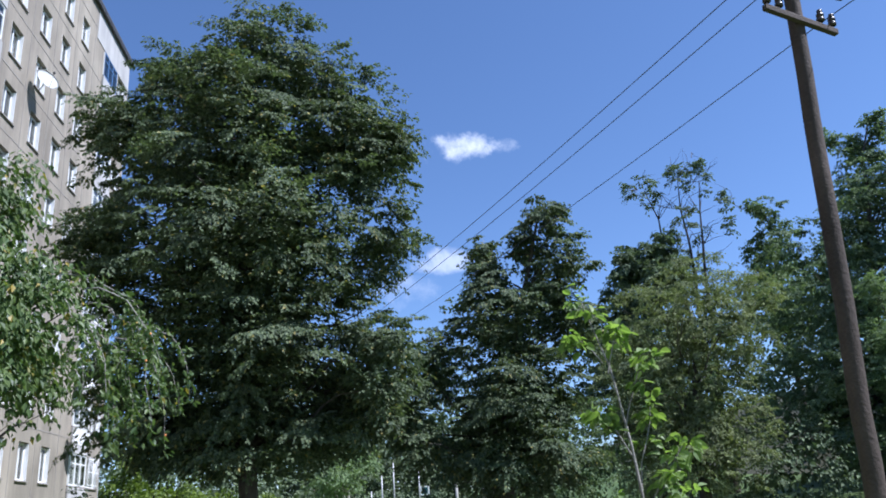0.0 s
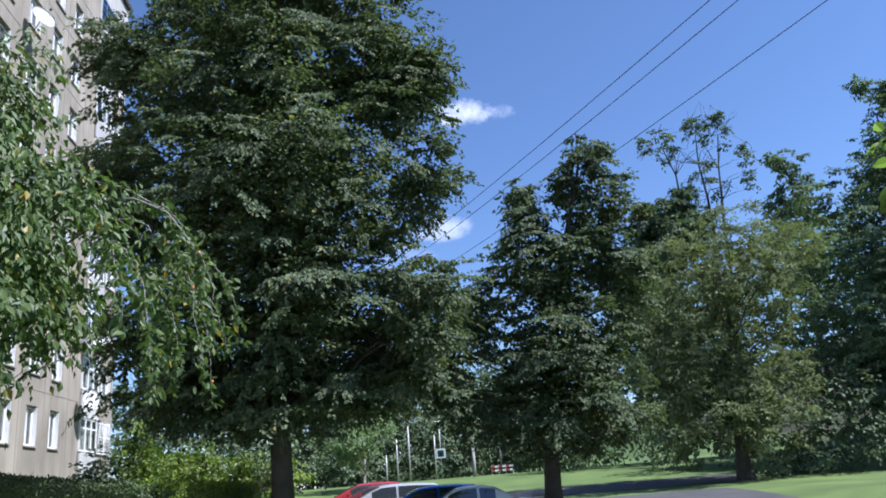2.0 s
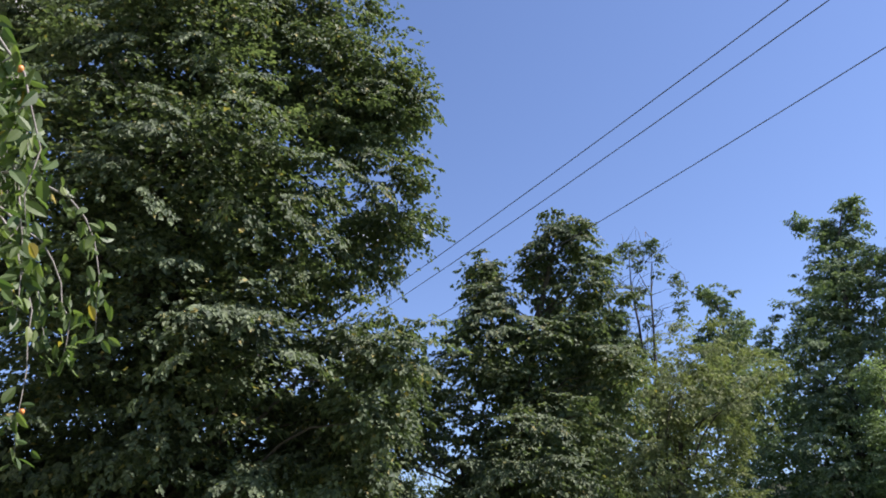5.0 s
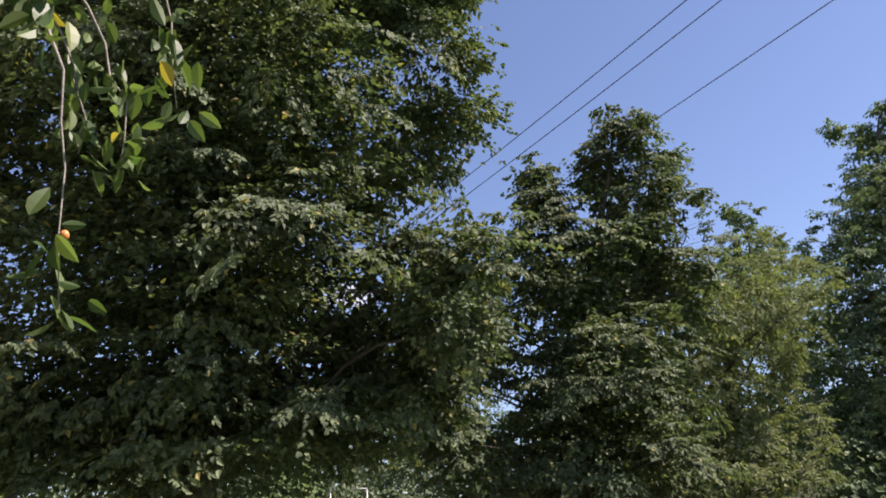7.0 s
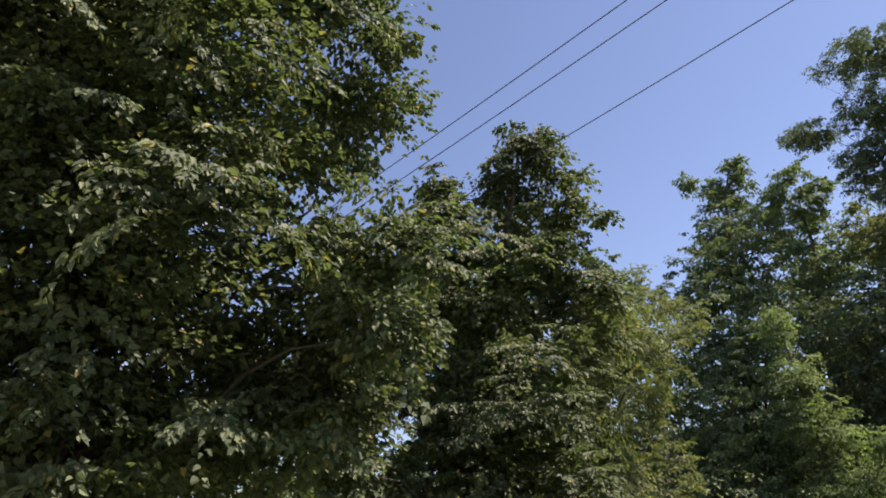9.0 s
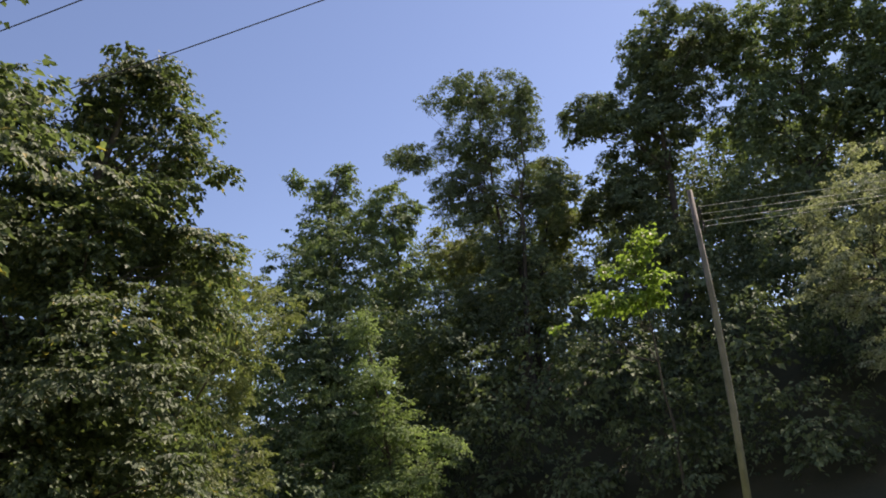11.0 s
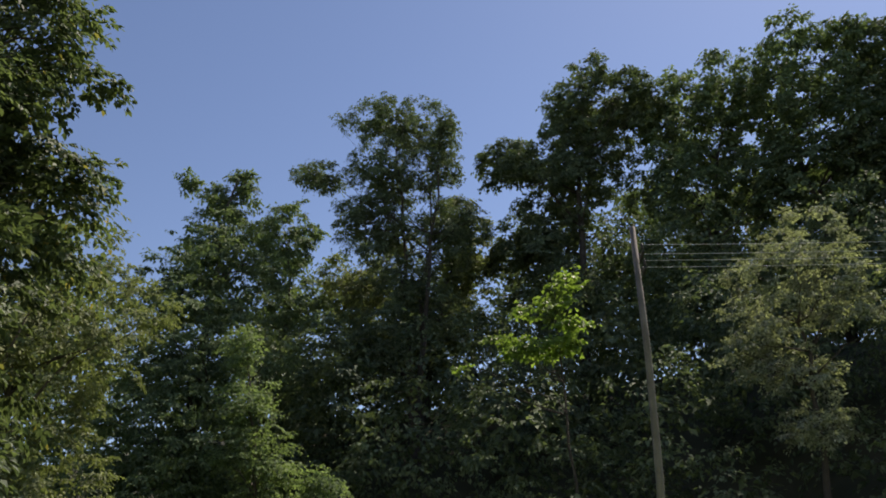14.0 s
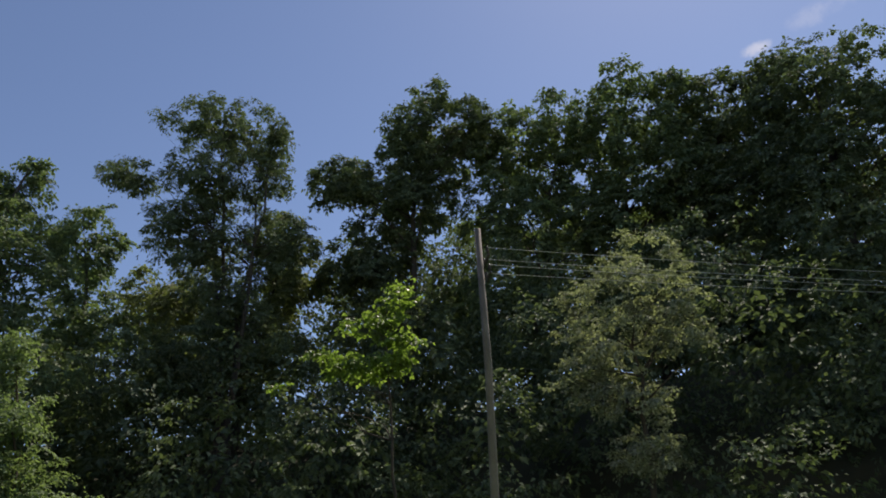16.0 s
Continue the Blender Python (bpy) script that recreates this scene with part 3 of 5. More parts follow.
def tree(name, foot, lobes, seed, leaf_mat, label, bark="bark", girth=0.35, per_m2=1.5, count=70, size=0.6, leaf=0.12, droop=0.35,
         inner=0.5, slim=0.65, hang=0.35, flat=0.25, limbs=14, tier=0.0, gaps=-0.12, tuft=1.0, stems=1, category="tree", group="", shell=(0.82, 1.04), bare=0, knobs=0, shelf=0.0):
    """A tree: a tapered, forked trunk with limbs and a crown of leafy twigs over the lobes given in world places."""
    rng = np.random.default_rng(seed)
    if knobs:
        size, flat = size * 0.74, 0.17
    fz = float(height(foot[0], foot[1])) - 0.1
    root = empty(name, pose(foot[0], foot[1], fz))
    off = np.array([foot[0], foot[1], fz])
    lob = [(l[0] - off[0], l[1] - off[1], l[2] - off[2], l[3], l[4] if len(l) > 5 else l[3], l[-1]) for l in lobes]
    lob = [(*l[:3], *(max(r - 0.4 * size, 0.7 * r) for r in l[3:])) for l in lob]
    main = list(lob)
    for l in main:
        for _ in range(knobs):
            d = rng.normal(size=3)
            d[2] = d[2] * 0.7 + 0.25
            d = d / np.linalg.norm(d)
            q = rng.uniform(0.28, 0.55)
            lob.append((l[0] + d[0] * l[3] * 0.95, l[1] + d[1] * l[4] * 0.95, l[2] + d[2] * l[5] * 0.95, l[3] * q, l[4] * q, l[5] * q * 0.75))
    places, ways = spray_points(rng, lob, per_m2, shell)
    dense = np.array([noise.noise(Vector(p) * (0.5 * tuft / max(size, 0.35) ** 0.5) + Vector((seed * 7.3, 0, 0))) for p in places])
    places, ways = places[dense > gaps], ways[dense > gaps]
    if tier:
        round_about = np.arctan2(ways[:, 1], ways[:, 0])
        own = tier * (1 + 0.25 * np.sin(round_about * 3))
        phase = 0.5 * np.sin(round_about * 2 + seed) + 0.3 * np.sin(round_about * 5)
        level = (np.round(places[:, 2] / own + phase) - phase) * own
        places[:, 2] += (level - places[:, 2]) * (0.8 if flat <= 0.05 else 0.4)
    groups = [sprays(rng, places, ways, count, size, leaf, droop, flat, slim, hang, 0.35, leaf_arrays if shelf else far_leaves)]
    if shelf:
        # flat, shady layers of boughs through the depth of the crown
        for l in main:
            if l[3] < 1.25:
                continue
            for zz in np.arange(l[2] - l[5] * 0.85, l[2] + l[5] * 0.85, shelf):
                w = math.sqrt(max(0.0, 1 - ((zz - l[2]) / l[5]) ** 2)) * 0.8
                n = int(math.pi * l[3] * l[4] * w * w * 55)
                a, q = rng.uniform(0, 2 * math.pi, n), np.sqrt(rng.uniform(0.02, 1, n)) * w
                pos = np.stack([l[0] + np.cos(a) * q * l[3], l[1] + np.sin(a) * q * l[4], zz + rng.normal(scale=0.07, size=n) - 0.5 * q], 1)
                ax = np.stack([np.cos(a), np.sin(a), np.full(n, -0.3)], 1) + rng.normal(scale=0.4, size=(n, 3))
                ln = rng.uniform(0.11, 0.18, n)
                groups.append(far_leaves(rng, pos, ax, np.array([0, 0, 1.0]) + rng.normal(scale=0.3, size=(n, 3)), ln, ln * 0.8))
    if inner:
        for k, (part_of, big) in enumerate(((0.68, 1.0), (0.45, 1.25))):
            ip, iw = spray_points(rng, [(*l[:3], l[3] * part_of, l[4] * part_of, l[5] * part_of) for l in main if l[3] > 0.6 or l is main[0]], per_m2 * inner * 1.8, (0.7, 1.0), 0.5)
            groups.append(sprays(rng, ip, iw, max(6, int(count * (1.0, 0.7)[k])), size * 1.15, leaf * big, droop, 0.3, 0.8, hang, 0.6))
    v, f = join(groups)
    raw("crown", v, f, leaf_mat, root)
    # trunk and limbs
    arr = np.array(main)
    top = arr[np.argmax(arr[:, 2] + arr[:, 5] * 0.5)]
    wood = []
    tops = [top] if stems == 1 else list(arr[np.argsort(-(arr[:, 2] + arr[:, 5]))][:stems])
    spines = []
    for i, tp in enumerate(tops):
        a0 = np.array([0.15 * i, -0.1 * i, 0.0])
        p = limb_path(rng, a0, (tp[0] * 0.9, tp[1] * 0.9, tp[2]), 10, 0.0, 0.035)
        p[:, 0] = a0[0] + (p[:, 0] - a0[0]) * np.linspace(0, 1, 10) ** 0.8
        r = girth * (0.8 if stems > 1 else 1) * np.linspace(1, 0.08, 10) ** 0.9
        r[0] *= 1.35
        spines.append((p, r))
        wood.append(tube_arrays(p, r, 9))
    pick = rng.choice(len(places), min(limbs * 4, len(places)), replace=False)
    ends = [arr[i, :3] for i in range(len(arr))] + [places[i] * 0.97 + np.array([0, 0, -0.1]) for i in pick[:limbs * 3]]
    for i, e in enumerate(ends):
        p, r = spines[i % len(spines)]
        want = e[2] - 0.55 * np.linalg.norm(e[:2] - p[len(p) // 2][:2])
        k = int(np.clip(np.argmin(np.abs(p[:, 2] - want)), 2, len(p) - 2))
        rad = min(r[k] * 0.5, 0.012 * np.linalg.norm(e - p[k]) + 0.01)
        wood.append(tube_arrays(limb_path(rng, p[k], e, 6, 0.06, 0.12), rad * np.linspace(1, 0.12, 6), 5))
    for _ in range(bare):
        i = rng.integers(len(places))
        e = places[i] + ways[i] * rng.uniform(0.3, 1.4) + np.array([0, 0, rng.uniform(0.3, 1.2)])
        wood.append(tube_arrays(limb_path(rng, places[i] - ways[i] * 1.5, e, 5, 0.03, 0.15), 0.035 * np.linspace(1, 0.15, 5), 4))
    v, f = join(wood)
    raw("trunk", v, f, bark, root, smooth=True, quads=True)
    return tagged(root, label, category, group)


def build_trees():
    tree("linden_tree", (-5.5, 23.6), [(-5.3, 22.9, 16.0, 2.6, 2.2, 1.9), (-3.1, 22.9, 15.0, 2.0, 1.7, 1.6), (-1.9, 22.9, 12.2, 2.0, 1.7, 1.7), (-0.9, 23.0, 13.0, 1.1, 1.0, 1.0), (-7.9, 22.7, 15.2, 1.5, 1.4, 1.4), (-9.7, 22.4, 10.2, 1.6, 1.5, 1.6), (-5.6, 23.4, 3.75, 4.1, 2.7, 1.15), (-1.2, 21.7, 5.9, 1.4, 1.2, 1.0), (-1.5, 21.3, 4.7, 1.2, 1.1, 0.9), (-6.1, 22.7, 12.8, 4.1, 3.5, 2.5), (-2.6, 22.9, 13.1, 2.2, 1.8, 2.2), (-5.6, 22.7, 9.5, 5.0, 4.4, 2.6), (-5.7, 22.9, 6.4, 4.6, 3.8, 2.6), (-5.9, 23.4, 4.4, 3.7, 2.7, 1.25), (-9.3, 22.1, 13.3, 1.7, 1.5, 1.6), (-1.15, 22.7, 9.3, 1.35, 1.15, 1.2), (-1.6, 24.4, 5.0, 1.2, 1.1, 1.1), (-2.2, 22.5, 6.2, 1.4, 1.2, 1.3), (-2.0, 22.6, 4.2, 1.0, 0.9, 0.9), (-9.2, 21.9, 8.6, 1.4, 1.2, 1.4), (-1.9, 23.0, 5.2, 1.4, 1.3, 1.3), (-2.6, 23.4, 4.1, 1.6, 1.4, 1.1), (-8.9, 22.6, 5.4, 1.2, 1.0, 0.9), (-8.2, 22.8, 4.4, 1.3, 1.2, 0.9), (-3.2, 24.6, 5.2, 1.6, 1.5, 1.5)], 11, "linden",
         "tall dense green linden tree beside the parked cars", girth=0.31, per_m2=3.6, count=150, size=0.62, leaf=0.105, droop=0.45, flat=0.07, inner=0.25, shelf=0.6, tier=0.9, gaps=0.06, tuft=1.7, shell=(0.8, 1.14), limbs=18,
         group="lindens")
    tree("linden_tree", (2.0, 28.4), [(4.4, 27.5, 11.7, 1.1, 1.0, 1.0), (4.7, 27.4, 9.8, 1.4, 1.3, 1.5), (2.1, 28.0, 10.1, 1.2, 1.0, 1.2), (3.6, 27.6, 10.4, 1.3, 1.2, 1.3), (2.5, 27.9, 7.8, 2.3, 2.1, 1.7), (2.8, 27.8, 5.3, 3.0, 2.7, 2.0), (2.5, 27.9, 3.2, 3.1, 2.8, 1.6), (-0.7, 27.3, 5.7, 1.1, 1.0, 0.9), (5.2, 27.3, 7.1, 1.1, 1.0, 1.5), (-0.3, 27.3, 3.7, 1.6, 1.4, 1.4), (0.0, 27.5, 6.6, 1.4, 1.3, 1.2), (-1.2, 27.4, 5.0, 1.5, 1.3, 1.2), (4.2, 27.6, 8.6, 1.5, 1.4, 1.4), (2.2, 27.9, 9.2, 1.4, 1.3, 1.3)], 12, "linden", "green linden tree with a narrow double top", girth=0.30, per_m2=3.8, count=140, size=0.58,
         leaf=0.11, droop=0.45, flat=0.07, inner=0.25, shelf=0.55, tier=0.8, gaps=0.03, tuft=1.7, shell=(0.8, 1.14), limbs=14, group="lindens")
    tree("willow_tree", (13.4, 42.6), [(14.4, 42.1, 10.4, 4.4, 4.0, 3.2), (12.9, 42.7, 7.0, 4.0, 3.6, 4.0), (13.9, 42.2, 4.6, 3.6, 3.3, 3.7), (10.3, 41.7, 5.0, 2.2, 2.0, 3.6)], 13, "willow", "broad grey-green willow with a rounded crown", girth=0.4, per_m2=1.6, count=60, size=0.75, leaf=0.18, slim=0.4, droop=0.3, inner=0.35, stems=2, knobs=6)
    tree("woodland_tree", (18.0, 67.8), [(19.2, 67.0, 20.9, 3.7, 3.3, 3.2), (17.8, 67.5, 16.5, 4.4, 3.9, 4.4), (17.6, 67.5, 10.7, 4.7, 4.3, 5.2)], 14, "woods_dark",
         "far dark green broadleaf tree with a round top", per_m2=0.95, count=60, size=1.1, leaf=0.36, inner=0.4, limbs=6, knobs=6, group="woodland trees")
    tree("woodland_tree", (23.8, 68), [(20.4, 68.5, 29.2, 2.0, 1.8, 1.7), (23.7, 67.3, 29.7, 1.3, 1.2, 2.0), (25.6, 66.5, 29.0, 0.8, 0.7, 2.3), (23.8, 67.3, 25.0, 2.1, 1.9, 2.0), (27.1, 65.9, 25.4, 0.8, 0.8, 2.4), (22.7, 68.7, 20.8, 2.5, 2.3, 2.5)], 15, "woods_dark", "tall half-dead tree with sparse leaves and bare limbs", per_m2=0.9, count=34,
         size=0.8, leaf=0.26, inner=0.0, limbs=12, bare=45, girth=0.4, stems=3, knobs=6, gaps=-0.1, group="woodland trees")
    tree("woodland_tree", (31, 67.5), [(31.0, 67.0, 26.0, 1.7, 1.5, 1.5), (31.0, 67.0, 22.0, 2.7, 2.5, 2.4), (31.0, 67.0, 17.4, 3.9, 3.5, 3.9)], 16, "woods", "far slender woodland tree with an open top",
         per_m2=0.9, count=45, size=1.0, leaf=0.32, inner=0.3, limbs=8, knobs=6, group="woodland trees")
    tree("oak_tree", (27.5, 49), [(31.7, 49.1, 25.5, 0.9, 0.9, 1.3), (29.7, 51.8, 25.5, 0.9, 0.9, 1.2), (30.7, 50.4, 24.4, 1.3, 1.2, 1.2), (30.8, 50.0, 23.0, 2.3, 2.1, 1.5), (30.4, 49.6, 20.3, 3.5, 3.2, 2.2), (28.6, 49.8, 16.9, 4.6, 4.1, 3.0), (26.7, 48.5, 11.8, 5.2, 4.7, 3.9), (24.8, 47.3, 6.1, 5.7, 5.1, 4.5)], 17, "woods", "tall pointed green tree at the edge of the wood", girth=0.4, per_m2=1.25, count=56, size=0.8, leaf=0.2,
         inner=0.5, limbs=12, knobs=6, group="woodland trees")
    tree("hornbeam_tree", (24.8, 41.2), [(24.4, 41.8, 11.2, 0.9, 1.0, 1.6), (24.4, 41.6, 8.9, 1.7, 1.8, 1.8), (24.6, 41.4, 6.4, 2.2, 2.6, 1.8), (24.7, 41.0, 3.9, 2.6, 3.4, 1.6), (24.6, 38.0, 5.0, 1.2, 1.7, 0.7), (24.8, 40.6, 1.9, 2.6, 3.4, 1.2)], 18, "hornbeam",
         "young hornbeam with feathery bright green sprays", girth=0.14, per_m2=3.2, count=70, size=0.85, leaf=0.14, droop=0.35, flat=0.05, hang=0.25, gaps=0.05, inner=0.25, tier=0.75, tuft=1.5)
    tree("woodland_tree", (43.8, 56.5), [(44.1, 55.9, 27.4, 2.9, 2.6, 2.9), (43.7, 56.4, 21.8, 3.3, 3.0, 3.8), (43.6, 56.5, 15.5, 3.7, 3.3, 4.1)], 19, "woods", "woodland tree on the bank behind others",
         per_m2=1.2, count=55, size=1.0, leaf=0.28, inner=0.22, limbs=8, knobs=6, group="woodland trees")
    tree("ash_tree", (40.3, 43.2), [(40.5, 42.7, 31.5, 4.0, 3.6, 2.1), (40.0, 43.5, 27.2, 3.6, 3.3, 2.5), (37.5, 47.0, 27.2, 1.9, 1.7, 1.2), (37.6, 48.6, 28.0, 1.3, 1.2, 0.8), (40.8, 39.0, 29.2, 1.3, 1.3, 2.2), (40.0, 43.4, 22.4, 3.0, 2.7, 2.8), (41.8, 40.4, 27.8, 1.8, 1.6, 2.9), (39, 45.1, 23.6, 2.5, 2.3, 2.2), (42.2, 40.2, 22.6, 2.6, 2.4, 2.4), (40.6, 42.7, 18.2, 3.0, 2.8, 2.6), (38.3, 44.2, 14.5, 3.2, 3, 3.2)], 20, "woods_dark", "tall airy ash tree with forked stems", girth=0.3, per_m2=1.5, count=56, size=0.8, leaf=0.2, slim=0.45,
         inner=0.4, limbs=16, bare=10, stems=4, knobs=6, group="woodland trees")
    tree("woodland_tree", (46.4, 46), [(48.4, 42.6, 23.8, 3.0, 2.7, 4.7), (44.3, 49.3, 21.1, 2.8, 2.6, 3.7), (46.4, 46.2, 17.7, 4.4, 4.0, 3.2)], 21, "willow", "pale green tree between darker trunks", per_m2=1.36,
         count=50, size=0.9, leaf=0.26, inner=0.3, limbs=8, knobs=6, group="woodland trees")
    tree("oak_tree", (50, 34.8), [(48.6, 38.2, 29.8, 2.7, 2.4, 2.1), (50.8, 31.9, 34.0, 3.8, 3.4, 3.2), (52.3, 28.9, 33.2, 2.9, 2.8, 3.4), (50.4, 33.4, 28.4, 4.1, 3.7, 3.9), (49.3, 36.5, 23.3, 3.6, 3.2, 3.6), (49.8, 35.3, 18.4, 3.6, 3.3, 3.6)], 22,
         "woods_dark", "tall dark oak with a side limb against the sky", girth=0.4, per_m2=1.61, count=52, size=0.9, leaf=0.26, inner=0.35, limbs=12, knobs=6, group="woodland trees")
    tree("oak_tree", (53.2, 27.2), [(53.4, 25.7, 31.6, 3.8, 3.4, 3.9), (54.0, 22.0, 31.8, 3.0, 2.9, 3.6), (54.0, 22.0, 26.0, 3.2, 3.0, 3.6), (53.2, 26.9, 25.4, 4.5, 4.1, 4.5), (52.9, 28.1, 18.8, 4.5, 4.1, 4.5)], 23, "woods", "tall green oak in the wooded bank", per_m2=1.44, count=52,
         size=0.95, leaf=0.27, inner=0.22, limbs=9, knobs=6, group="woodland trees")
    tree("oak_tree", (55.1, 18.3), [(55.1, 17.9, 32.0, 4.6, 4.2, 4.2), (54.6, 13.9, 31.5, 3.0, 3.0, 3.6), (54.4, 14.2, 26.0, 3.2, 3.0, 3.6), (55.1, 17.8, 25.1, 4.6, 4.2, 4.8), (55.1, 19.1, 18.2, 4.7, 4.2, 4.9)], 24, "woods", "tall green oak on the wooded bank", per_m2=1.36, count=52,
         size=0.95, leaf=0.28, inner=0.22, limbs=9, knobs=6, group="woodland trees")
    tree("oak_tree", (55, 12.2), [(55.8, 10.1, 31.2, 3.8, 3.4, 4.1), (52.4, 7.2, 29.9, 3.0, 2.9, 3.4), (52.4, 7.2, 24.5, 3.2, 3.0, 3.6), (54.8, 11.8, 23.6, 4.6, 4.2, 5.0), (55.0, 13.4, 16.3, 4.6, 4.2, 5.0)], 25, "woods_dark", "dark green oak on the wooded bank", per_m2=1.36, count=52,
         size=0.95, leaf=0.28, inner=0.22, limbs=9, knobs=6, group="woodland trees")
    tree("oak_tree", (49.3, 6.5), [(50.0, 4.8, 28.6, 3.9, 3.5, 3.9), (49.4, 7.6, 21.9, 4.3, 3.8, 4.6), (48.3, 8.1, 15.3, 4.6, 4.2, 5.0), (47.9, 1.9, 21.0, 4.6, 4.2, 5.3)], 26, "woods_dark",
         "large dark oak with a rounded crown", per_m2=1.44, count=52, size=0.9, leaf=0.26, inner=0.2, limbs=10, knobs=6, group="woodland trees")
    tree("maple_tree", (29.8, 29.2), [(29.5, 28.5, 12.3, 1.4, 1.5, 0.9), (29.4, 29.4, 11.6, 1.1, 1.2, 0.6), (29.3, 29.5, 9.9, 1.5, 1.9, 0.3), (29.2, 31.2, 10.5, 1.2, 1.4, 0.35), (29.2, 32.9, 9.6, 0.9, 1.1, 0.3), (29.4, 28.0, 10.6, 0.9, 0.9, 0.3)], 27, "sapling",
         "young maple with bright lime green leaves", girth=0.09, per_m2=5.0, count=34, size=0.55, leaf=0.19, slim=0.75, droop=0.15, flat=0.1, gaps=-0.05, inner=0.0, limbs=10)
    tree("rowan_tree", (31.2, 20.3), [(31.5, 18.9, 11.5, 2.3, 2.4, 2.2), (31.4, 20.6, 9.9, 1.8, 1.7, 1.7), (31.4, 17.4, 9.9, 1.5, 1.4, 1.6), (31.2, 21.4, 8.0, 1.4, 1.5, 1.2), (31.2, 19.5, 7.2, 1.8, 1.8, 1.3), (31.0, 19.6, 5.2, 1.5, 1.7, 0.9)], 28, "silvery",
         "rounded small tree with silvery green leaves", girth=0.16, per_m2=2.6, count=60, size=0.62, leaf=0.13, slim=0.6, droop=0.25, inner=0.3, limbs=14, gaps=0.0, knobs=5)
    tree("birch_tree", (-6.8, 57.5), [(-6.3, 58.6, 5.6, 2.0, 1.8, 1.9), (-7.4, 56, 3.9, 2.3, 2.2, 1.7), (-5.2, 58.8, 5.4, 1.2, 1.2, 1.0)], 29, "hornbeam", "light green birch behind the street",
         bark="bark_grey", girth=0.14, per_m2=1.2, count=40, size=0.8, leaf=0.22, inner=0.4, limbs=8)
    tree("bush", (-17.0, 44.6), [(-17.4, 44.9, 4.3, 1.6, 1.5, 2.6), (-15.6, 43.6, 2.6, 1.9, 1.6, 1.8), (-14.0, 44.5, 2.4, 1.6, 1.5, 1.6)], 30, "hedge", "sunlit green bush beside the apartment block", girth=0.1, per_m2=1.4, count=50, size=0.7,
         leaf=0.2, inner=0.4, category="bush")
    tree("bush", (-11.4, 38), [(-12.2, 37.4, 2.6, 1.7, 1.5, 1.5), (-10.3, 38.7, 2.4, 1.7, 1.5, 1.4), (-8.8, 39.5, 2.0, 1.5, 1.3, 1.3)], 31, "hedge", "sunlit yellow-green bush behind the hedge", girth=0.08,
         per_m2=1.8, count=50, size=0.6, leaf=0.17, inner=0.4, category="bush")
    # the fruit tree beside the footway
    tree("plum_tree", (-7.0, 11.2), [(-7.1, 11.0, 4.6, 2.2, 2.5, 1.7), (-6.5, 10.4, 3.5, 1.7, 1.5, 1.3), (-5.9, 11.3, 4.6, 1.3, 1.4, 1.3), (-6.6, 11.0, 6.2, 1.5, 1.8, 0.8), (-6.4, 12.2, 4.1, 1.2, 1.5, 1.1)], 32, "plum",
         "plum tree with drooping leafy boughs over the footway", girth=0.15, per_m2=4.6, count=48, size=0.55, leaf=0.115, slim=0.5, droop=0.75, hang=0.7, flat=0.3, gaps=-0.02, inner=0.4, limbs=20)
    tree("shrub", (-8.8, 20.4), [(-8.9, 20.4, 2.2, 0.75, 0.7, 0.7), (-8.6, 20.2, 1.5, 0.7, 0.7, 0.9)], 33, "woods_dark", "dark leafy shrub growing by the hedge", girth=0.05, per_m2=3, count=50, size=0.4, leaf=0.1, inner=0.4,
         category="bush")


build_trees()


def build_sapling():
    rng = np.random.default_rng(41)
    root = empty("maple_sapling", pose(1.5, 6.5, 0.17) @ Matrix.Diagonal((0.62, 0.62, 0.75, 1)))
    stem = [(0, 0, -0.25), (-0.02, 0, 0.8), (-0.08, 0.0, 1.55), (-0.14, 0.02, 2.2), (-0.26, 0.04, 2.95), (-0.46, 0.1, 3.55), (-0.52, 0.12, 3.75)]
    tube("stem", stem, [0.028, 0.024, 0.02, 0.016, 0.012, 0.007, 0.003], "bark_grey", root, 7)
    wood, groups = [], []
    boughs = [((-0.08, 0, 1.45), (0.42, -0.1, 2.15)), ((-0.1, 0, 1.7), (0.2, 0.2, 2.6)), ((-0.16, 0, 2.1), (-0.5, -0.1, 2.5)), ((-0.2, 0, 2.3), (0.15, -0.2, 3.05)),
              ((-0.02, 0, 0.9), (0.5, 0.1, 1.75)), ((-0.05, 0, 1.2), (-0.42, 0.15, 1.65)), ((-0.3, 0, 2.9), (-0.1, 0.1, 3.35)), ((-0.35, 0, 3.0), (-0.7, 0, 3.3)),
              ((0, 0, 0.7), (0.3, -0.3, 1.3)), ((-0.05, 0, 1.3), (0.15, -0.3, 1.9))]
    tips = [stem[-1], stem[-2]]
    for a, b in boughs:
        wood.append(tube_arrays(limb_path(rng, a, b, 5, 0.1, 0.05), np.linspace(0.010, 0.003, 5), 5))
        tips += [tuple(np.array(a) + (np.array(b) - np.array(a)) * s) for s in (0.6, 0.85, 1.0)]
    for v, f in wood:
        raw("twig", v, f, "bark_grey", root, smooth=True, quads=True)
    p = np.array(tips)
    w = unit(rng.normal(size=p.shape) * np.array([1, 1, 0.2]) + np.array([0, 0, 0.4]))
    groups.append(sprays(rng, p, w, 22, 0.2, 0.12, 0.1, 0.2, 0.62, 0.3, 0.4, oval_leaves))
    v, f = join(groups)
    raw("leaves", v, f, "sapling", root)
    tagged(root, "slender young maple sapling with lime green leaves", "sapling")


build_sapling()


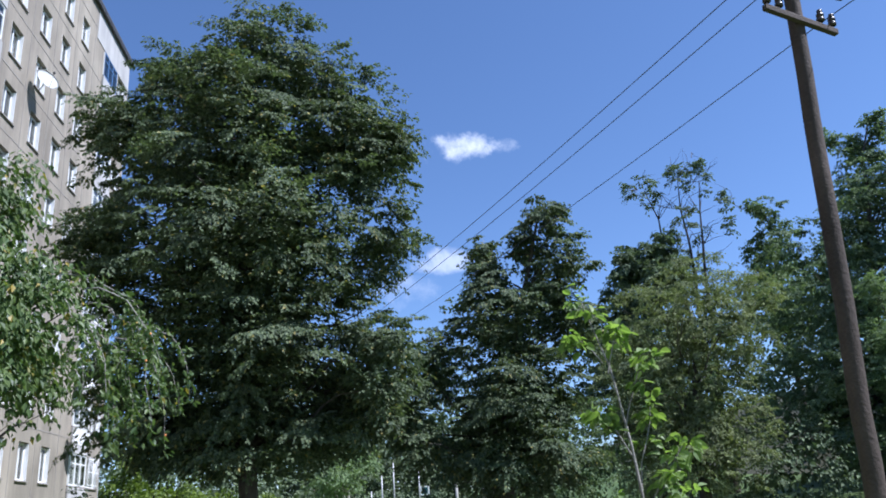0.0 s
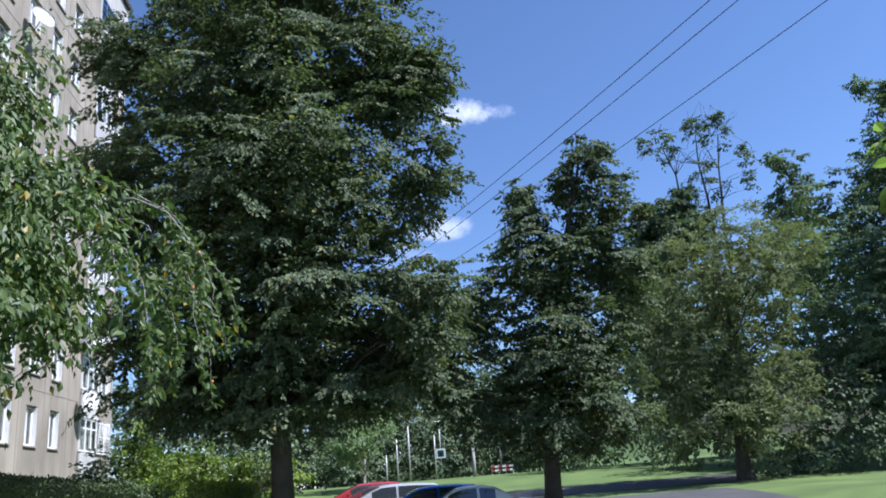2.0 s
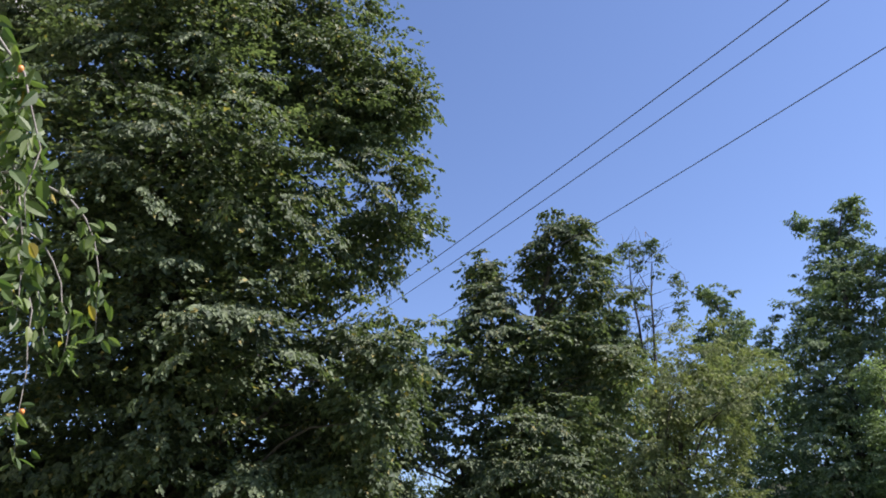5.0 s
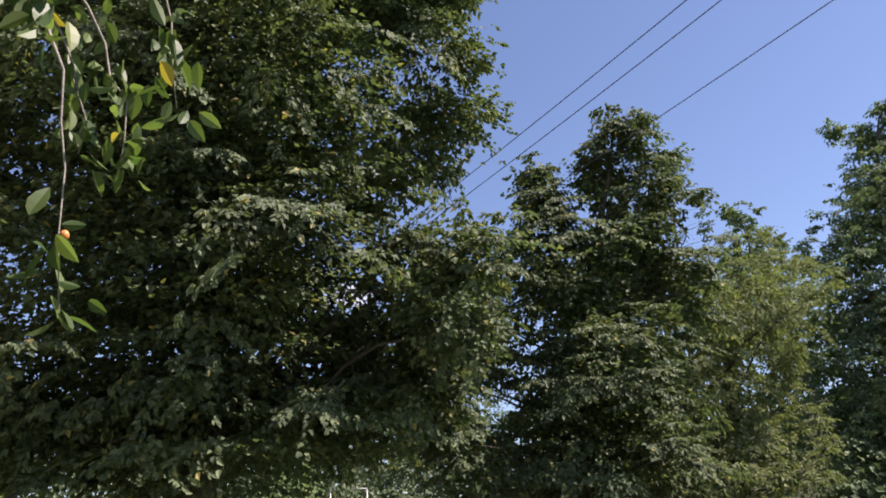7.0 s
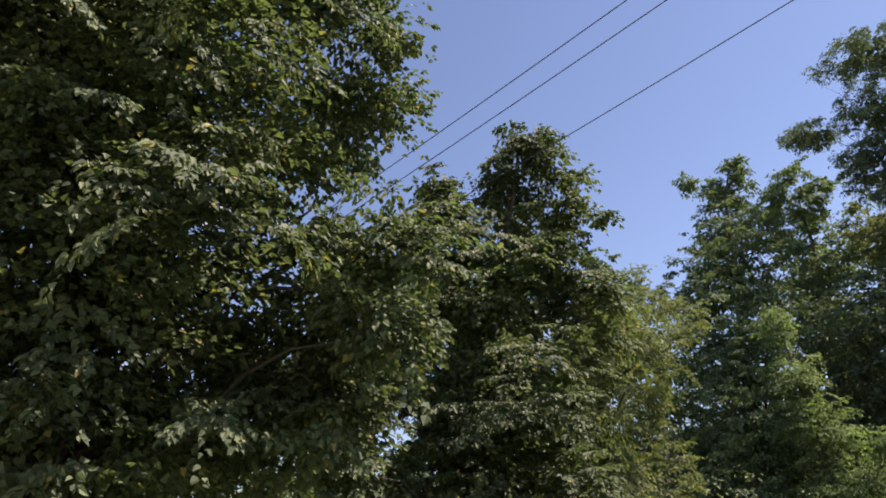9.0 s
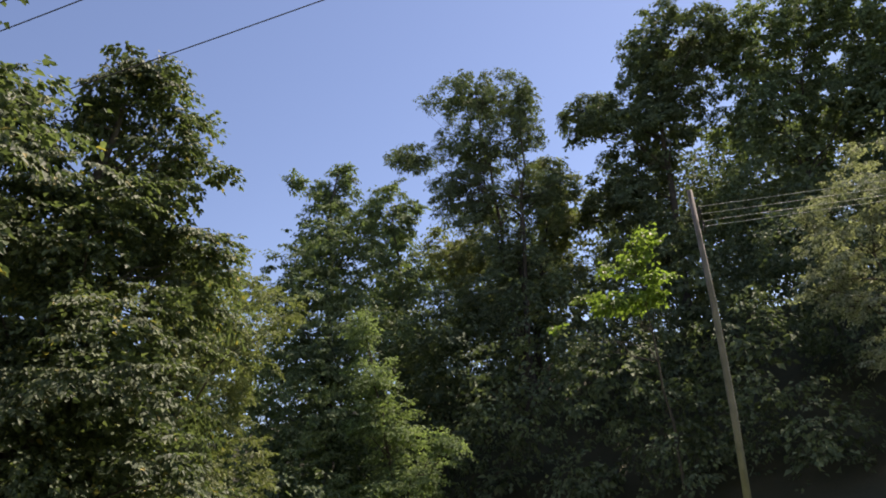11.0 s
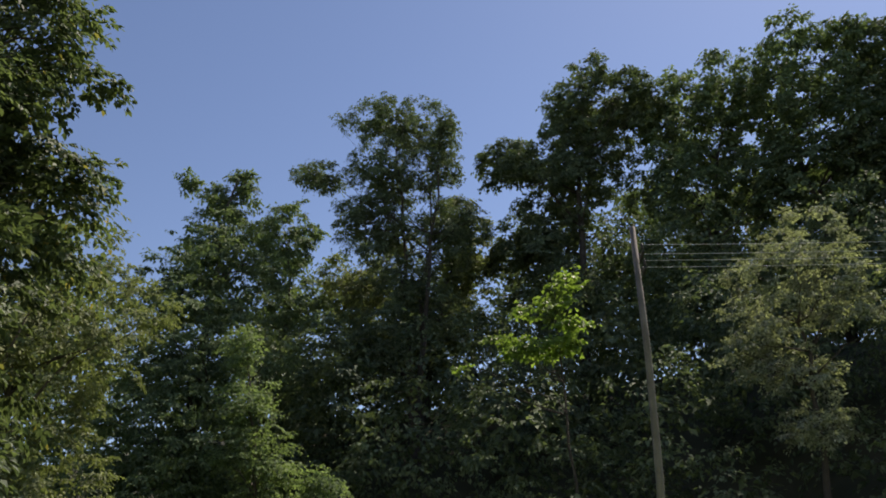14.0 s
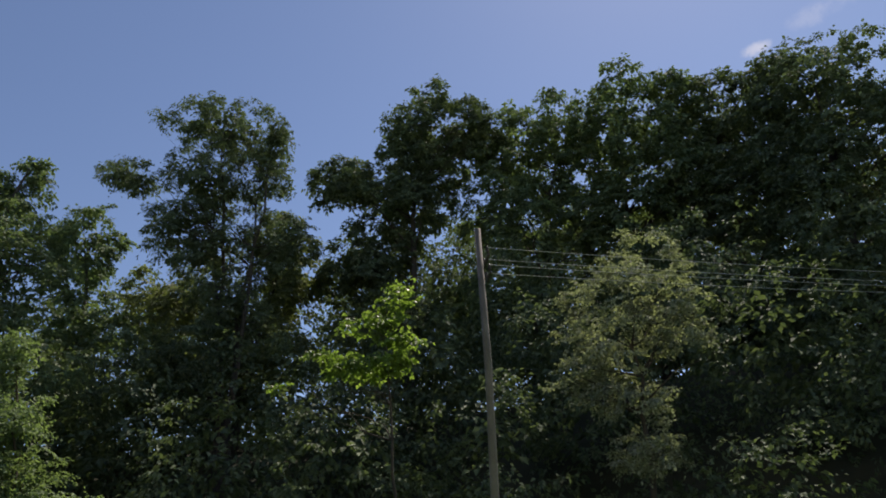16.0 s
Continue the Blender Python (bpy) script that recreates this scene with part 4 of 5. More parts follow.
def build_fruit_twigs():
    """Single boughs of the plum tree that hang over the footway, with their leaves and a few ripe plums."""
    rng = np.random.default_rng(51)
    for i, (a, b) in enumerate([((-4.9, 12.9, 4.42), (-4.20, 12.95, 2.60)), ((-4.9, 11.4, 4.6), (-3.6, 11.25, 2.6)), ((-4.7, 11.0, 4.7), (-3.4, 10.95, 3.15)),
                                ((-4.8, 13.2, 4.7), (-3.85, 12.95, 3.4)), ((-5.0, 11.1, 4.3), (-4.0, 10.9, 2.5)), ((-4.8, 12.1, 4.6), (-3.8, 12.1, 3.1)), ((-5.2, 12.5, 4.1), (-4.6, 12.5, 2.7)),
                                ((-5.0, 12.7, 4.4), (-4.1, 13.2, 3.2)), ((-5.1, 11.9, 4.3), (-4.0, 11.6, 2.9)), ((-5.0, 13.0, 4.0), (-4.6, 13.2, 2.9)), ((-4.9, 10.2, 4.5), (-4.0, 10.0, 3.0)),
                                ((-5.0, 10.9, 4.9), (-3.7, 11.4, 3.8)), ((-5.1, 13.1, 4.3), (-4.25, 13.1, 3.3))]):
        if i not in (0, 3, 7, 12):
            b = (b[0] - 0.22, b[1], b[2])
        root = empty("plum_bough", pose(*a))
        e = np.array(b) - np.array(a)
        t = np.linspace(0, 1, 12)[:, None]
        p = np.concatenate([e[:2] * (1 - (1 - t) ** 2.0), e[2] * t ** 1.6], 1) + rng.normal(scale=0.018, size=(12, 3)) * (t > 0)
        tube("twig", p, list(np.linspace(0.012, 0.0022, 12)), "bark_grey", root, 6)
        k = 40 if i == 0 else 54 if i in (1, 2) else 75 if i in (3, 7, 12) else 125
        s = np.clip(rng.choice(np.array([0.15, 0.25, 0.35, 0.45, 0.5, 0.91, 0.95, 0.99]) if i == 0 else np.linspace(0.1, 1.0, 13), k) + rng.normal(scale=0.015, size=k), 0.05, 1.0)
        base = np.stack([np.interp(s, t[:, 0], p[:, c]) for c in range(3)], 1) + rng.normal(scale=0.045, size=(k, 3))
        ax = rng.normal(scale=0.6, size=(k, 3)) + np.array([0.1, 0, -0.9])
        ln = rng.uniform(0.08, 0.13, k)
        groups = [oval_leaves(rng, base, ax, rng.normal(size=(k, 3)), ln, ln * 0.5)]
        if i not in (0, 3, 7, 12):
            for _ in range(7):
                at = rng.uniform(0.15, 0.9)
                root_of = np.array([np.interp(at, t[:, 0], p[:, c]) for c in range(3)])
                tip = root_of + rng.normal(scale=0.16, size=3) + np.array([-0.02, 0, -0.22])
                way = limb_path(rng, root_of, tip, 5, 0.12, 0.08)
                raw("side_twig", *tube_arrays(way, np.linspace(0.0045, 0.0015, 5), 4), "bark_grey", root, smooth=True, quads=True)
                m = 12
                u = rng.uniform(0.15, 1.0, m)
                side_base = np.stack([np.interp(u, np.linspace(0, 1, 5), way[:, c]) for c in range(3)], 1) + rng.normal(scale=0.012, size=(m, 3))
                ls = rng.uniform(0.07, 0.115, m)
                groups.append(oval_leaves(rng, side_base, rng.normal(scale=0.6, size=(m, 3)) + np.array([0.05, 0, -0.7]), rng.normal(size=(m, 3)), ls, ls * 0.46))
        v, f = join(groups)
        raw("leaves", v, f, "plum", root)
        for s in ((0.9,) if i == 0 else (0.6,) if i in (1, 2) else ()):
            bm = bmesh.new()
            bmesh.ops.create_uvsphere(bm, u_segments=12, v_segments=8, radius=0.0165)
            q = [float(np.interp(s, t[:, 0], p[:, c])) for c in range(3)]
            bmesh.ops.transform(bm, matrix=Matrix.Translation((q[0] + 0.02, q[1], q[2] - 0.03)) @ Matrix.Diagonal((1, 1, 1.15, 1)), verts=bm.verts)
            part("plum", bm, "fruit", root, "ripe orange plum", smooth=True)
        tagged(root, "hanging plum bough with green leaves over the footway", "branch", "plum boughs")


build_fruit_twigs()


def undergrowth(seed, mat, label, lobes):
    """Brambles, saplings and low boughs over soft mounds, filling a stretch of the wood."""
    r = np.random.default_rng(seed)
    groups = []
    for l in lobes:
        far = math.hypot(l[0] + 2, l[1] - 14)
        leaf = 0.075 + 0.0042 * far
        p, w = spray_points(r, [l], 17 / far + 0.04, (0.75, 1.05))
        groups.append(sprays(r, p, w, 30, 0.45 + 0.012 * far, leaf, 0.3))
        for deep in (0.72, 0.45) if far < 45 else (0.7,):
            p, w = spray_points(r, [(*l[:3], l[3] * deep, l[4] * deep, l[5] * deep)], 7 / far + 0.01, (0.5, 1.0))
            groups.append(sprays(r, p, w, 16, 0.6 + 0.014 * far, leaf * 1.7, 0.3))
    v, f = join(groups)
    tagged(raw("undergrowth", v, f, mat), label, "undergrowth", kind="stuff")


undergrowth(61, "woods_dark", "shady brambles and saplings at the edge of the wood",
        [(32.3, 32.4, 7.1, 3.9, 3.7, 3), (31.3, 37.9, 7.5, 3.4, 3.4, 3.4), (32.6, 25.9, 6.5, 3, 2.8, 3.2), (35.4, 13.8, 8.6, 3.8, 3.8, 4.1), (33.4, 9.9, 6.5, 3.4, 3.4, 3.9),
         (33.9, 4.4, 7.6, 4, 4, 4.6), (33.6, 44, 8.6, 4, 4, 4.6), (31, 34.3, 2.4, 3, 3, 2.3), (31.4, 23.6, 2.8, 2.8, 2.5, 2.5), (30.6, 15.7, 2.8, 2.8, 2.8, 2.8),
         (32.3, 40.8, 3, 3, 3, 2.8), (30.9, 29.2, 3.5, 2.3, 2.8, 2.8), (34.5, 18.6, 3.6, 3.2, 3, 2.8), (33.8, 28.6, 3.6, 3, 3.2, 2.6)])
undergrowth(62, "woods_dark", "dark leafy saplings crowding the wooded bank",
        [(37.9, 22.7, 9.7, 4, 4, 4.6), (39.8, 30.7, 11.3, 4, 4.6, 5.2), (38.8, 38.5, 10.8, 4.6, 4.6, 5.2), (41.9, 16.3, 13, 4.6, 4.6, 5.8), (41.7, 7.5, 13, 4.6, 4.6, 5.8),
         (44.4, 24.8, 15.1, 4.6, 4.6, 5.8), (45, -1.6, 14, 5.8, 5.8, 8), (40.2, -5.5, 9.7, 5.8, 5.8, 6.9), (36, -6, 9, 6, 6, 7), (40, 12, 7, 4, 5, 3.5),
         (40, 21, 7, 4, 5, 3.5), (40, 33, 7, 4, 5, 3.5), (40, 4, 7, 4, 5, 3.5), (34.6, 44.6, 13.5, 3, 3, 3), (36.5, 46.5, 12, 3.4, 3.4, 4)])
undergrowth(63, "woods_dark", "tangled dark boughs deep in the wood",
        [(29.7, 56.9, 6.5, 5.8, 4.6, 6.9), (36.7, 51.9, 9.7, 5.8, 4.6, 6.9), (36.8, 55.2, 13.8, 6.4, 5.5, 6.4), (55.7, 50.1, 17.3, 6.9, 6.9, 6.9), (61.3, 36.4, 19.4, 6.9, 6.9, 8),
         (63.4, 25.2, 20.5, 6.9, 6.9, 8), (65.5, 14, 21.6, 6.9, 6.9, 8), (62.9, 3.3, 20.5, 6.9, 6.9, 9.2), (60.3, -8.5, 20.5, 8, 8, 10.3), (58, 0, 19, 7, 7, 9),
         (60, 12, 20, 7, 7, 9), (61, 24, 20, 7, 7, 9), (56, 36, 19, 7, 7, 8), (59, 34, 25.5, 5, 5, 5), (60, 45, 25, 6, 6, 6), (60, 57, 25, 7, 7, 7), (54, 62, 22, 7, 7, 7), (52, 46, 17, 7, 7, 8), (51, 10, 13, 4, 6, 5)])
undergrowth(66, "woods_dark", "dark saplings along the crest of the wooded bank",
        [(51, 21, 13, 4, 6, 5), (51, 31, 13, 4, 6, 5)])
undergrowth(64, "woods", "green thicket beyond the lawn before the wood",
        [(14.3, 51.5, 2.9, 4.1, 2.8, 2.9), (7.8, 60.7, 3.2, 3.7, 2.8, 2.4), (12.9, 60.7, 5.5, 4.6, 3.7, 4.6), (20.2, 60.7, 9.2, 5.5, 4.6, 6.4), (27.6, 58.9, 12, 5.5, 4.6, 6.4),
         (9.2, 77.3, 7.4, 5.5, 4.6, 6.4), (10, 76, 4, 4, 3, 4), (25, 63, 12, 4.5, 4, 5), (30.5, 61, 14, 4.5, 4, 5), (19.5, 64, 8.5, 4, 4, 4.5), (10.5, 67, 6, 4, 3, 5), (15.5, 67, 7.5, 4, 3, 5.5)])
undergrowth(65, "woods_dark", "leafy green bushes beyond the far street",
        [(-0.9, 71.8, 4.1, 3.7, 3.7, 3.7), (3.7, 73.6, 5.1, 4.6, 3.7, 4.6), (-8.3, 71.8, 5.1, 4.6, 3.7, 4.6), (-12.9, 57, 3.7, 3.7, 2.8, 3.3), (-16.6, 64.4, 5.5, 4.6, 3.7, 5.5),
         (-22, 62, 5, 5, 4, 6), (-28, 52, 4.5, 5, 4, 5), (-6, 84, 5.5, 6, 5, 5.5), (2, 88, 6, 7, 5, 6), (-14, 86, 6, 7, 5, 6.5),
         (-24, 76, 6, 7, 5, 7), (-9, 72, 3.2, 3, 3, 3), (-5.5, 74, 4, 3, 3, 4.2)])
undergrowth(67, "woods_dark", "tall dark green thicket beyond the far street",
        [(-34, 80, 7.5, 6, 4.5, 7), (-26, 82, 7.5, 6, 4.5, 7.5), (-17.5, 81, 7, 6, 4.5, 7), (-10, 83, 7, 5.5, 4.5, 7), (-1, 82, 6, 6, 4.5, 5), (7, 84, 6.5, 6, 4.5, 6), (-21, 73, 9, 5, 4, 4), (-14, 72, 9.5, 5, 4, 4), (-7, 73, 9.5, 5, 4, 4), (0, 73, 9.5, 5, 4, 4), (7, 74, 10, 5, 4, 4.5), (-3, 79, 8, 7, 4, 8), (-12, 79, 8, 7, 4, 8), (-18, 93, 6, 8, 4, 7), (-6, 94, 6, 8, 4, 7), (6, 93, 7, 8, 4, 7), (-8, 68, 3.2, 4, 2.5, 3), (-1, 69, 3.4, 4, 2.5, 3)])
undergrowth(68, "woods_dark", "dark saplings between the trunks on the bank",
        [(43.5, 50.5, 12.5, 4.5, 4.5, 4.5), (48.5, 46.5, 14, 4.5, 4.5, 4.5), (39, 52.5, 12, 4.5, 4.5, 5), (46, 55, 14, 5, 5, 5), (52, 52, 15.5, 5, 5, 5), (17.6, 43.3, 2.5, 2.6, 2.6, 2.2), (15.6, 44.0, 2.0, 2.6, 2.6, 2.2), (19.4, 42.5, 2.9, 2.6, 2.6, 2.2), (45, 41.3, 13.5, 4, 4, 4), (44, 36, 13, 4, 4, 4), (44, 31, 13, 4, 4, 4)])


undergrowth(69, "woods_dark", "far dark trees behind the crest of the bank",
        [(72, y, z, 5, 7, 8) for y in (-22, -11, 0, 11, 22, 33) for z in (18, 28)] + [(66, y, 15.5, 4, 6, 4.5) for y in (-14, -4, 6, 16, 26, 36, 46)])


# ---- apartment block ----
def build_block():
    """A nine-storey panel block; u runs along the facade from its far corner towards the start of the walk."""
    corner, u = Vector((-17.0, 40.5, -0.35)), Vector((0.098, -0.995, 0)).normalized()
    n = Vector((-u.y, u.x, 0))
    base = Matrix(((u.x, n.x, 0, corner.x), (u.y, n.y, 0, corner.y), (0, 0, 1, 0), (0, 0, 0, 1)))
    # local axes: x along the facade, y outwards, z up
    root = empty("apartment_block", base)
    sill0, storey, rows, length, roof = 3.72, 2.6, 9, 62.0, 27.85
    cols = []
    for k in range(3):
        o = k * 20.6
        cols += [(o + 13.7, 1.05), (o + 11.3, 1.05), (o + 9.05, 1.0), (o + 6.9, 0.95)]
    bays = [(2.05, 4.2), (15.0, 18.5), (21.9, 26.1), (36.7, 40.4), (42.5, 47.2)]
    cols = [c for c in cols if not any(a - 0.4 < c[0] < b + 0.4 for a, b in bays) and c[0] < length]
    opens = []
    for r in range(rows):
        z = sill0 + r * storey
        for c, w in cols:
            opens.append((c - w / 2, c + w / 2, z, z + 1.4, "window"))
        opens.append((0.25, 1.75, z, z + 1.4, "window"))
        for a, b in bays:
            opens.append((a, b, z - 0.05, z + 1.42, "loggia"))
    # wall with openings: storey bands cut between openings
    bm = bmesh.new()
    depth = -0.35
    for r in range(rows):
        z = sill0 + r * storey
        lo = -0.3 if r == 0 else z - storey + 1.42
        box(bm, 0, depth, lo, length, 0, z - 0.05)
        xs = sorted([(o[0], o[1]) for o in opens if abs(o[2] - z) < 0.2])
        at = 0.0
        for a, b in xs:
            if a > at + 0.01:
                box(bm, at, depth, z - 0.05, a, 0, z + 1.42)
            at = b
        if at < length:
            box(bm, at, depth, z - 0.05, length, 0, z + 1.42)
    box(bm, 0, depth, sill0 + 8 * storey + 1.42, length, 0, roof)
    part("wall", bm, "panel", root, "beige concrete panel wall")
    # solid block in place of the rooms, its dimness painted on
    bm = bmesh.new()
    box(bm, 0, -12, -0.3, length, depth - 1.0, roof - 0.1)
    part("core", bm, "room_dim", root)
    bm = bmesh.new()
    box(bm, -0.06, -12.05, -0.3, 0.0, 0.02, roof)
    part("end_wall", bm, "panel_white", root, "whitewashed end wall")
    bm = bmesh.new()
    box(bm, -0.25, -12.1, roof, length, 0.22, roof + 0.14)
    box(bm, -0.25, 0.06, roof - 0.12, length, 0.2, roof)
    part("roof", bm, "roof_edge", root, "dark metal roof edge")
    # panels painted white at the top corner
    for k, (a, b, z0, z1) in enumerate([(0.02, 5.4, 26.0, 27.75)]):
        part("panel", boxed(a, 0.0, z0, b, 0.03, z1), "panel_white", root, "white painted panel")
    # joints between panels
    for r in range(rows):
        z = sill0 + r * storey + 2.02
        part("joint", boxed(0.0, 0.0, z - 0.018, length, 0.012, z + 0.018), "joint", root)
    for a in (1.92, 5.6, 8.0, 10.2, 12.5, 14.7, 18.9, 21.3, 27.1, 29.0, 31.4, 33.8):
        part("joint", boxed(a - 0.014, 0.0, 0.2, a + 0.014, 0.010, roof - 0.15), "joint", root)
    rng = random.Random(7)

    def window(a, b, z0, z1, blue=False, split=2, deep=-0.16):
        w = empty("window", pose(a, 0, z0))
        w.parent = root
        fr = bmesh.new()
        wd, ht, t = b - a, z1 - z0, 0.07
        box(fr, 0, deep - 0.05, 0, wd, deep, t)
        box(fr, 0, deep - 0.05, ht - t, wd, deep, ht)
        for k in range(split + 1):
            x = (wd - t) * k / split
            box(fr, x, deep - 0.05, t, x + t, deep, ht - t)
        if split > 2:
            box(fr, t, deep - 0.045, ht * 0.68, wd - t, deep - 0.004, ht * 0.68 + 0.05)
        part("window_frame", fr, "frame_blue" if blue else "frame_white", w)
        part("pane", boxed(0.03, deep - 0.032, 0.03, wd - 0.03, deep - 0.022, ht - 0.03), "glass_pane", w).visible_shadow = False
        part("window_sill", boxed(-0.05, deep, -0.07, wd + 0.05, 0.07, -0.02), "joint", w)
        if rng.random() < 0.8:
            full = rng.random() < 0.6
            bmc, folds = bmesh.new(), 14
            x1 = wd - 0.06 if full else wd * rng.choice((0.35, 0.5))
            top = [bmc.verts.new((0.06 + (x1 - 0.06) * q / folds, deep - 0.15 - 0.02 * (q % 2), ht - 0.05)) for q in range(folds + 1)]
            low = [bmc.verts.new((v.co.x, v.co.y, 0.05)) for v in top]
            for q in range(folds):
                bmc.faces.new((low[q], low[q + 1], top[q + 1], top[q]))
            bmesh.ops.solidify(bmc, geom=bmc.faces[:], thickness=0.004)
            part("curtain", bmc, "curtain", w)
        # white reveal
        part("reveal", boxed(-0.001, deep, 0, 0.02, -0.004, ht), "frame_white", w)
        part("reveal", boxed(wd - 0.02, deep, 0, wd + 0.001, -0.004, ht), "frame_white", w)
        return w
    for a, b, z0, z1, kind in opens:
        if a > 40 or z0 > 26.5 and a > 20:
            continue
        if kind == "window":
            window(a, b, z0, z1)
        else:
            top = z0 > 22 and a < 3.5
            window(a, b, z0 + 0.05, z1 - 0.02, blue=top, split=4 if b - a > 2.5 else 3, deep=0.06)
            part("parapet", boxed(a - 0.05, 0.02, z0 - 1.15, b + 0.05, 0.10, z0 - 0.025, bevel=0.01), "panel_white", root, "white loggia parapet")
            # back of the loggia, painted dark for the dimness inside
            part("loggia_wall", boxed(a - 0.02, -1.2, z0 - 0.1, b + 0.02, -0.9, z1 + 0.1), "room_dim", root)
    # satellite dishes on short arms
    for x, z, r in ((12.0, 19.4, 0.5), (4.5, 5.75, 0.5), (4.1, 8.35, 0.46)):
        d = empty("satellite_dish", base @ pose(x, 0.55, z, -70, 0, -35))
        bm = bmesh.new()
        rings, seg = 5, 24
        cen = bm.verts.new((0, 0, 0))
        prev = None
        for i in range(1, rings + 1):
            q = r * i / rings
            ring = [bm.verts.new((q * math.cos(2 * math.pi * k / seg), q * math.sin(2 * math.pi * k / seg), 0.45 * q * q)) for k in range(seg)]
            for k in range(seg):
                if prev:
                    bm.faces.new((prev[k], ring[k], ring[(k + 1) % seg], prev[(k + 1) % seg]))
                else:
                    bm.faces.new((cen, ring[k], ring[(k + 1) % seg]))
            prev = ring
        bmesh.ops.solidify(bm, geom=bm.faces[:], thickness=0.012)
        part("reflector", bm, "dish_white", d, smooth=True)
        tube("feed_arm", [(0, r * 0.95, 0.1), (0, r * 0.5, 0.35), (0, 0, 0.5)], [0.012, 0.012, 0.01], "steel", d, 6)
        part("feed_horn", boxed(-0.035, -0.035, 0.47, 0.035, 0.035, 0.57, bevel=0.01), "dark_steel", d)
        tube("mount", [(0, 0, -0.01), (0, 0.08, -0.25), (0, 0.16, -0.52)], [0.025, 0.025, 0.025], "steel", d, 8)
        tagged(d, "white satellite dish fixed to the panel facade", "satellite dish", "satellite dishes")
    # bars over a ground-floor window
    g = empty("window_grille", base @ pose(0.25, 0.06, sill0))
    for k in range(8):
        tube("bar", [(0.05 + k * 0.2, 0, 0.0), (0.05 + k * 0.2, 0, 1.4)], [0.012, 0.012], "frame_white", g, 6)
    for z in (0.1, 0.7, 1.3):
        part("crossbar", boxed(0.0, -0.008, z, 1.5, 0.008, z + 0.03), "frame_white", g)
    tagged(g, "white barred grille over a ground-floor window", "grille")
    tagged(root, "nine-storey beige concrete panel apartment block", "building")


build_block()


# ---- hedge, steps ----
def hedge(a, b, thick, tall, seed, label, base=0.0, rise=0.0, leaves="hedge"):
    """A clipped hedge between two ground points: a twiggy core under a skin of small leaves."""
    rng = np.random.default_rng(seed)
    a, b = np.array(a, float), np.array(b, float)
    ln = float(np.linalg.norm(b - a))
    m = pose(a[0], a[1], base, 0, 0, math.degrees(math.atan2(b[1] - a[1], b[0] - a[0])))
    root = empty("hedge", m)
    bm = boxed(0.1, 0.1, -0.2, ln - 0.1, thick - 0.1, tall - 0.1)
    bmesh.ops.subdivide_edges(bm, edges=bm.edges[:], cuts=3)
    for v in bm.verts:
        v.co += Vector(rng.normal(scale=0.02, size=3)) + Vector((0, 0, rise * (1 - v.co.x / ln)))
    part("core", bm, "woods_dark", root)
    n = int((ln * tall * 2 + ln * thick + tall * thick * 2) * 820)
    face = rng.choice(5, n, p=np.array([ln * tall, ln * tall, ln * thick, tall * thick, tall * thick]) / (2 * ln * tall + ln * thick + 2 * tall * thick))
    p = rng.uniform(size=(n, 3)) * np.array([ln, thick, tall])
    nr = np.zeros((n, 3))
    for f, ax, val in ((0, 1, 0.0), (1, 1, thick), (2, 2, tall), (3, 0, 0.0), (4, 0, ln)):
        k = face == f
        p[k, ax] = val
        nr[k, ax] = 1 if val else -1
    p += nr * (0.05 * np.sin(p[:, :1] * 3.1) * np.cos(p[:, 2:] * 2.7) + rng.normal(scale=0.035, size=(n, 1)))
    p[:, 2] += rise * (1 - p[:, 0] / ln)
    axis = rng.normal(scale=0.7, size=(n, 3)) + nr * 0.3 + np.array([0, 0, 0.4])
    ls = rng.uniform(0.045, 0.085, n)
    v, f = leaf_arrays(rng, p, axis, nr + rng.normal(scale=0.5, size=(n, 3)), ls, ls * 0.6)
    raw("foliage", v, f, leaves, root)
    tagged(root, label, "hedge", "clipped hedges")


# front hedge takes the darkened leaves, so its shade is partly painted
hedge((-13.2, 21.4), (-7.45, 19.3), 0.9, 1.68, 71, "tall clipped dark green hedge with its face in shade", 0.0, 0.75, "hedge_shaded")
hedge((-6.9, 19.75), (-6.9, 21.1), 0.9, 0.95, 72, "sunlit clipped yellow-green hedge above a low kerb", 0.80)
hedge((-6.9, 21.35), (-6.9, 22.6), 0.9, 0.92, 73, "sunlit clipped yellow-green hedge beside concrete blocks", 0.80)
hedge((-7.0, 22.85), (-6.8, 26.6), 0.8, 1.5, 74, "clipped hedge behind the others in the shade of a linden", 0.2)
for y0, y1 in ((19.6, 21.2), (21.3, 22.7)):
    block = part("kerb_block", boxed(-7.9, y0, -0.4, -6.25, y1, 0.82, bevel=0.02), "concrete")
    tagged(block, "pale worn concrete block bearing a clipped hedge", "block", "concrete blocks")


# ---- poles and wires ----
def insulator(parent, x, y, z, s=1.0):
    pin = tube("pin", [(x, y, z), (x, y, z + 0.10 * s)], [0.012, 0.012], "dark_steel", parent, 6)
    prof = [(0.028, 0.06), (0.05, 0.07), (0.052, 0.10), (0.034, 0.115), (0.034, 0.13), (0.047, 0.14), (0.047, 0.17), (0.028, 0.185), (0.026, 0.20), (0.036, 0.21), (0.030, 0.235), (0.0, 0.24)]
    vs, fs = tube_arrays([(x, y, z + h * s) for _, h in prof], [max(r, 0.002) * s for r, _ in prof], 10)
    raw("insulator", vs, fs, "porcelain", parent, smooth=True, quads=True)


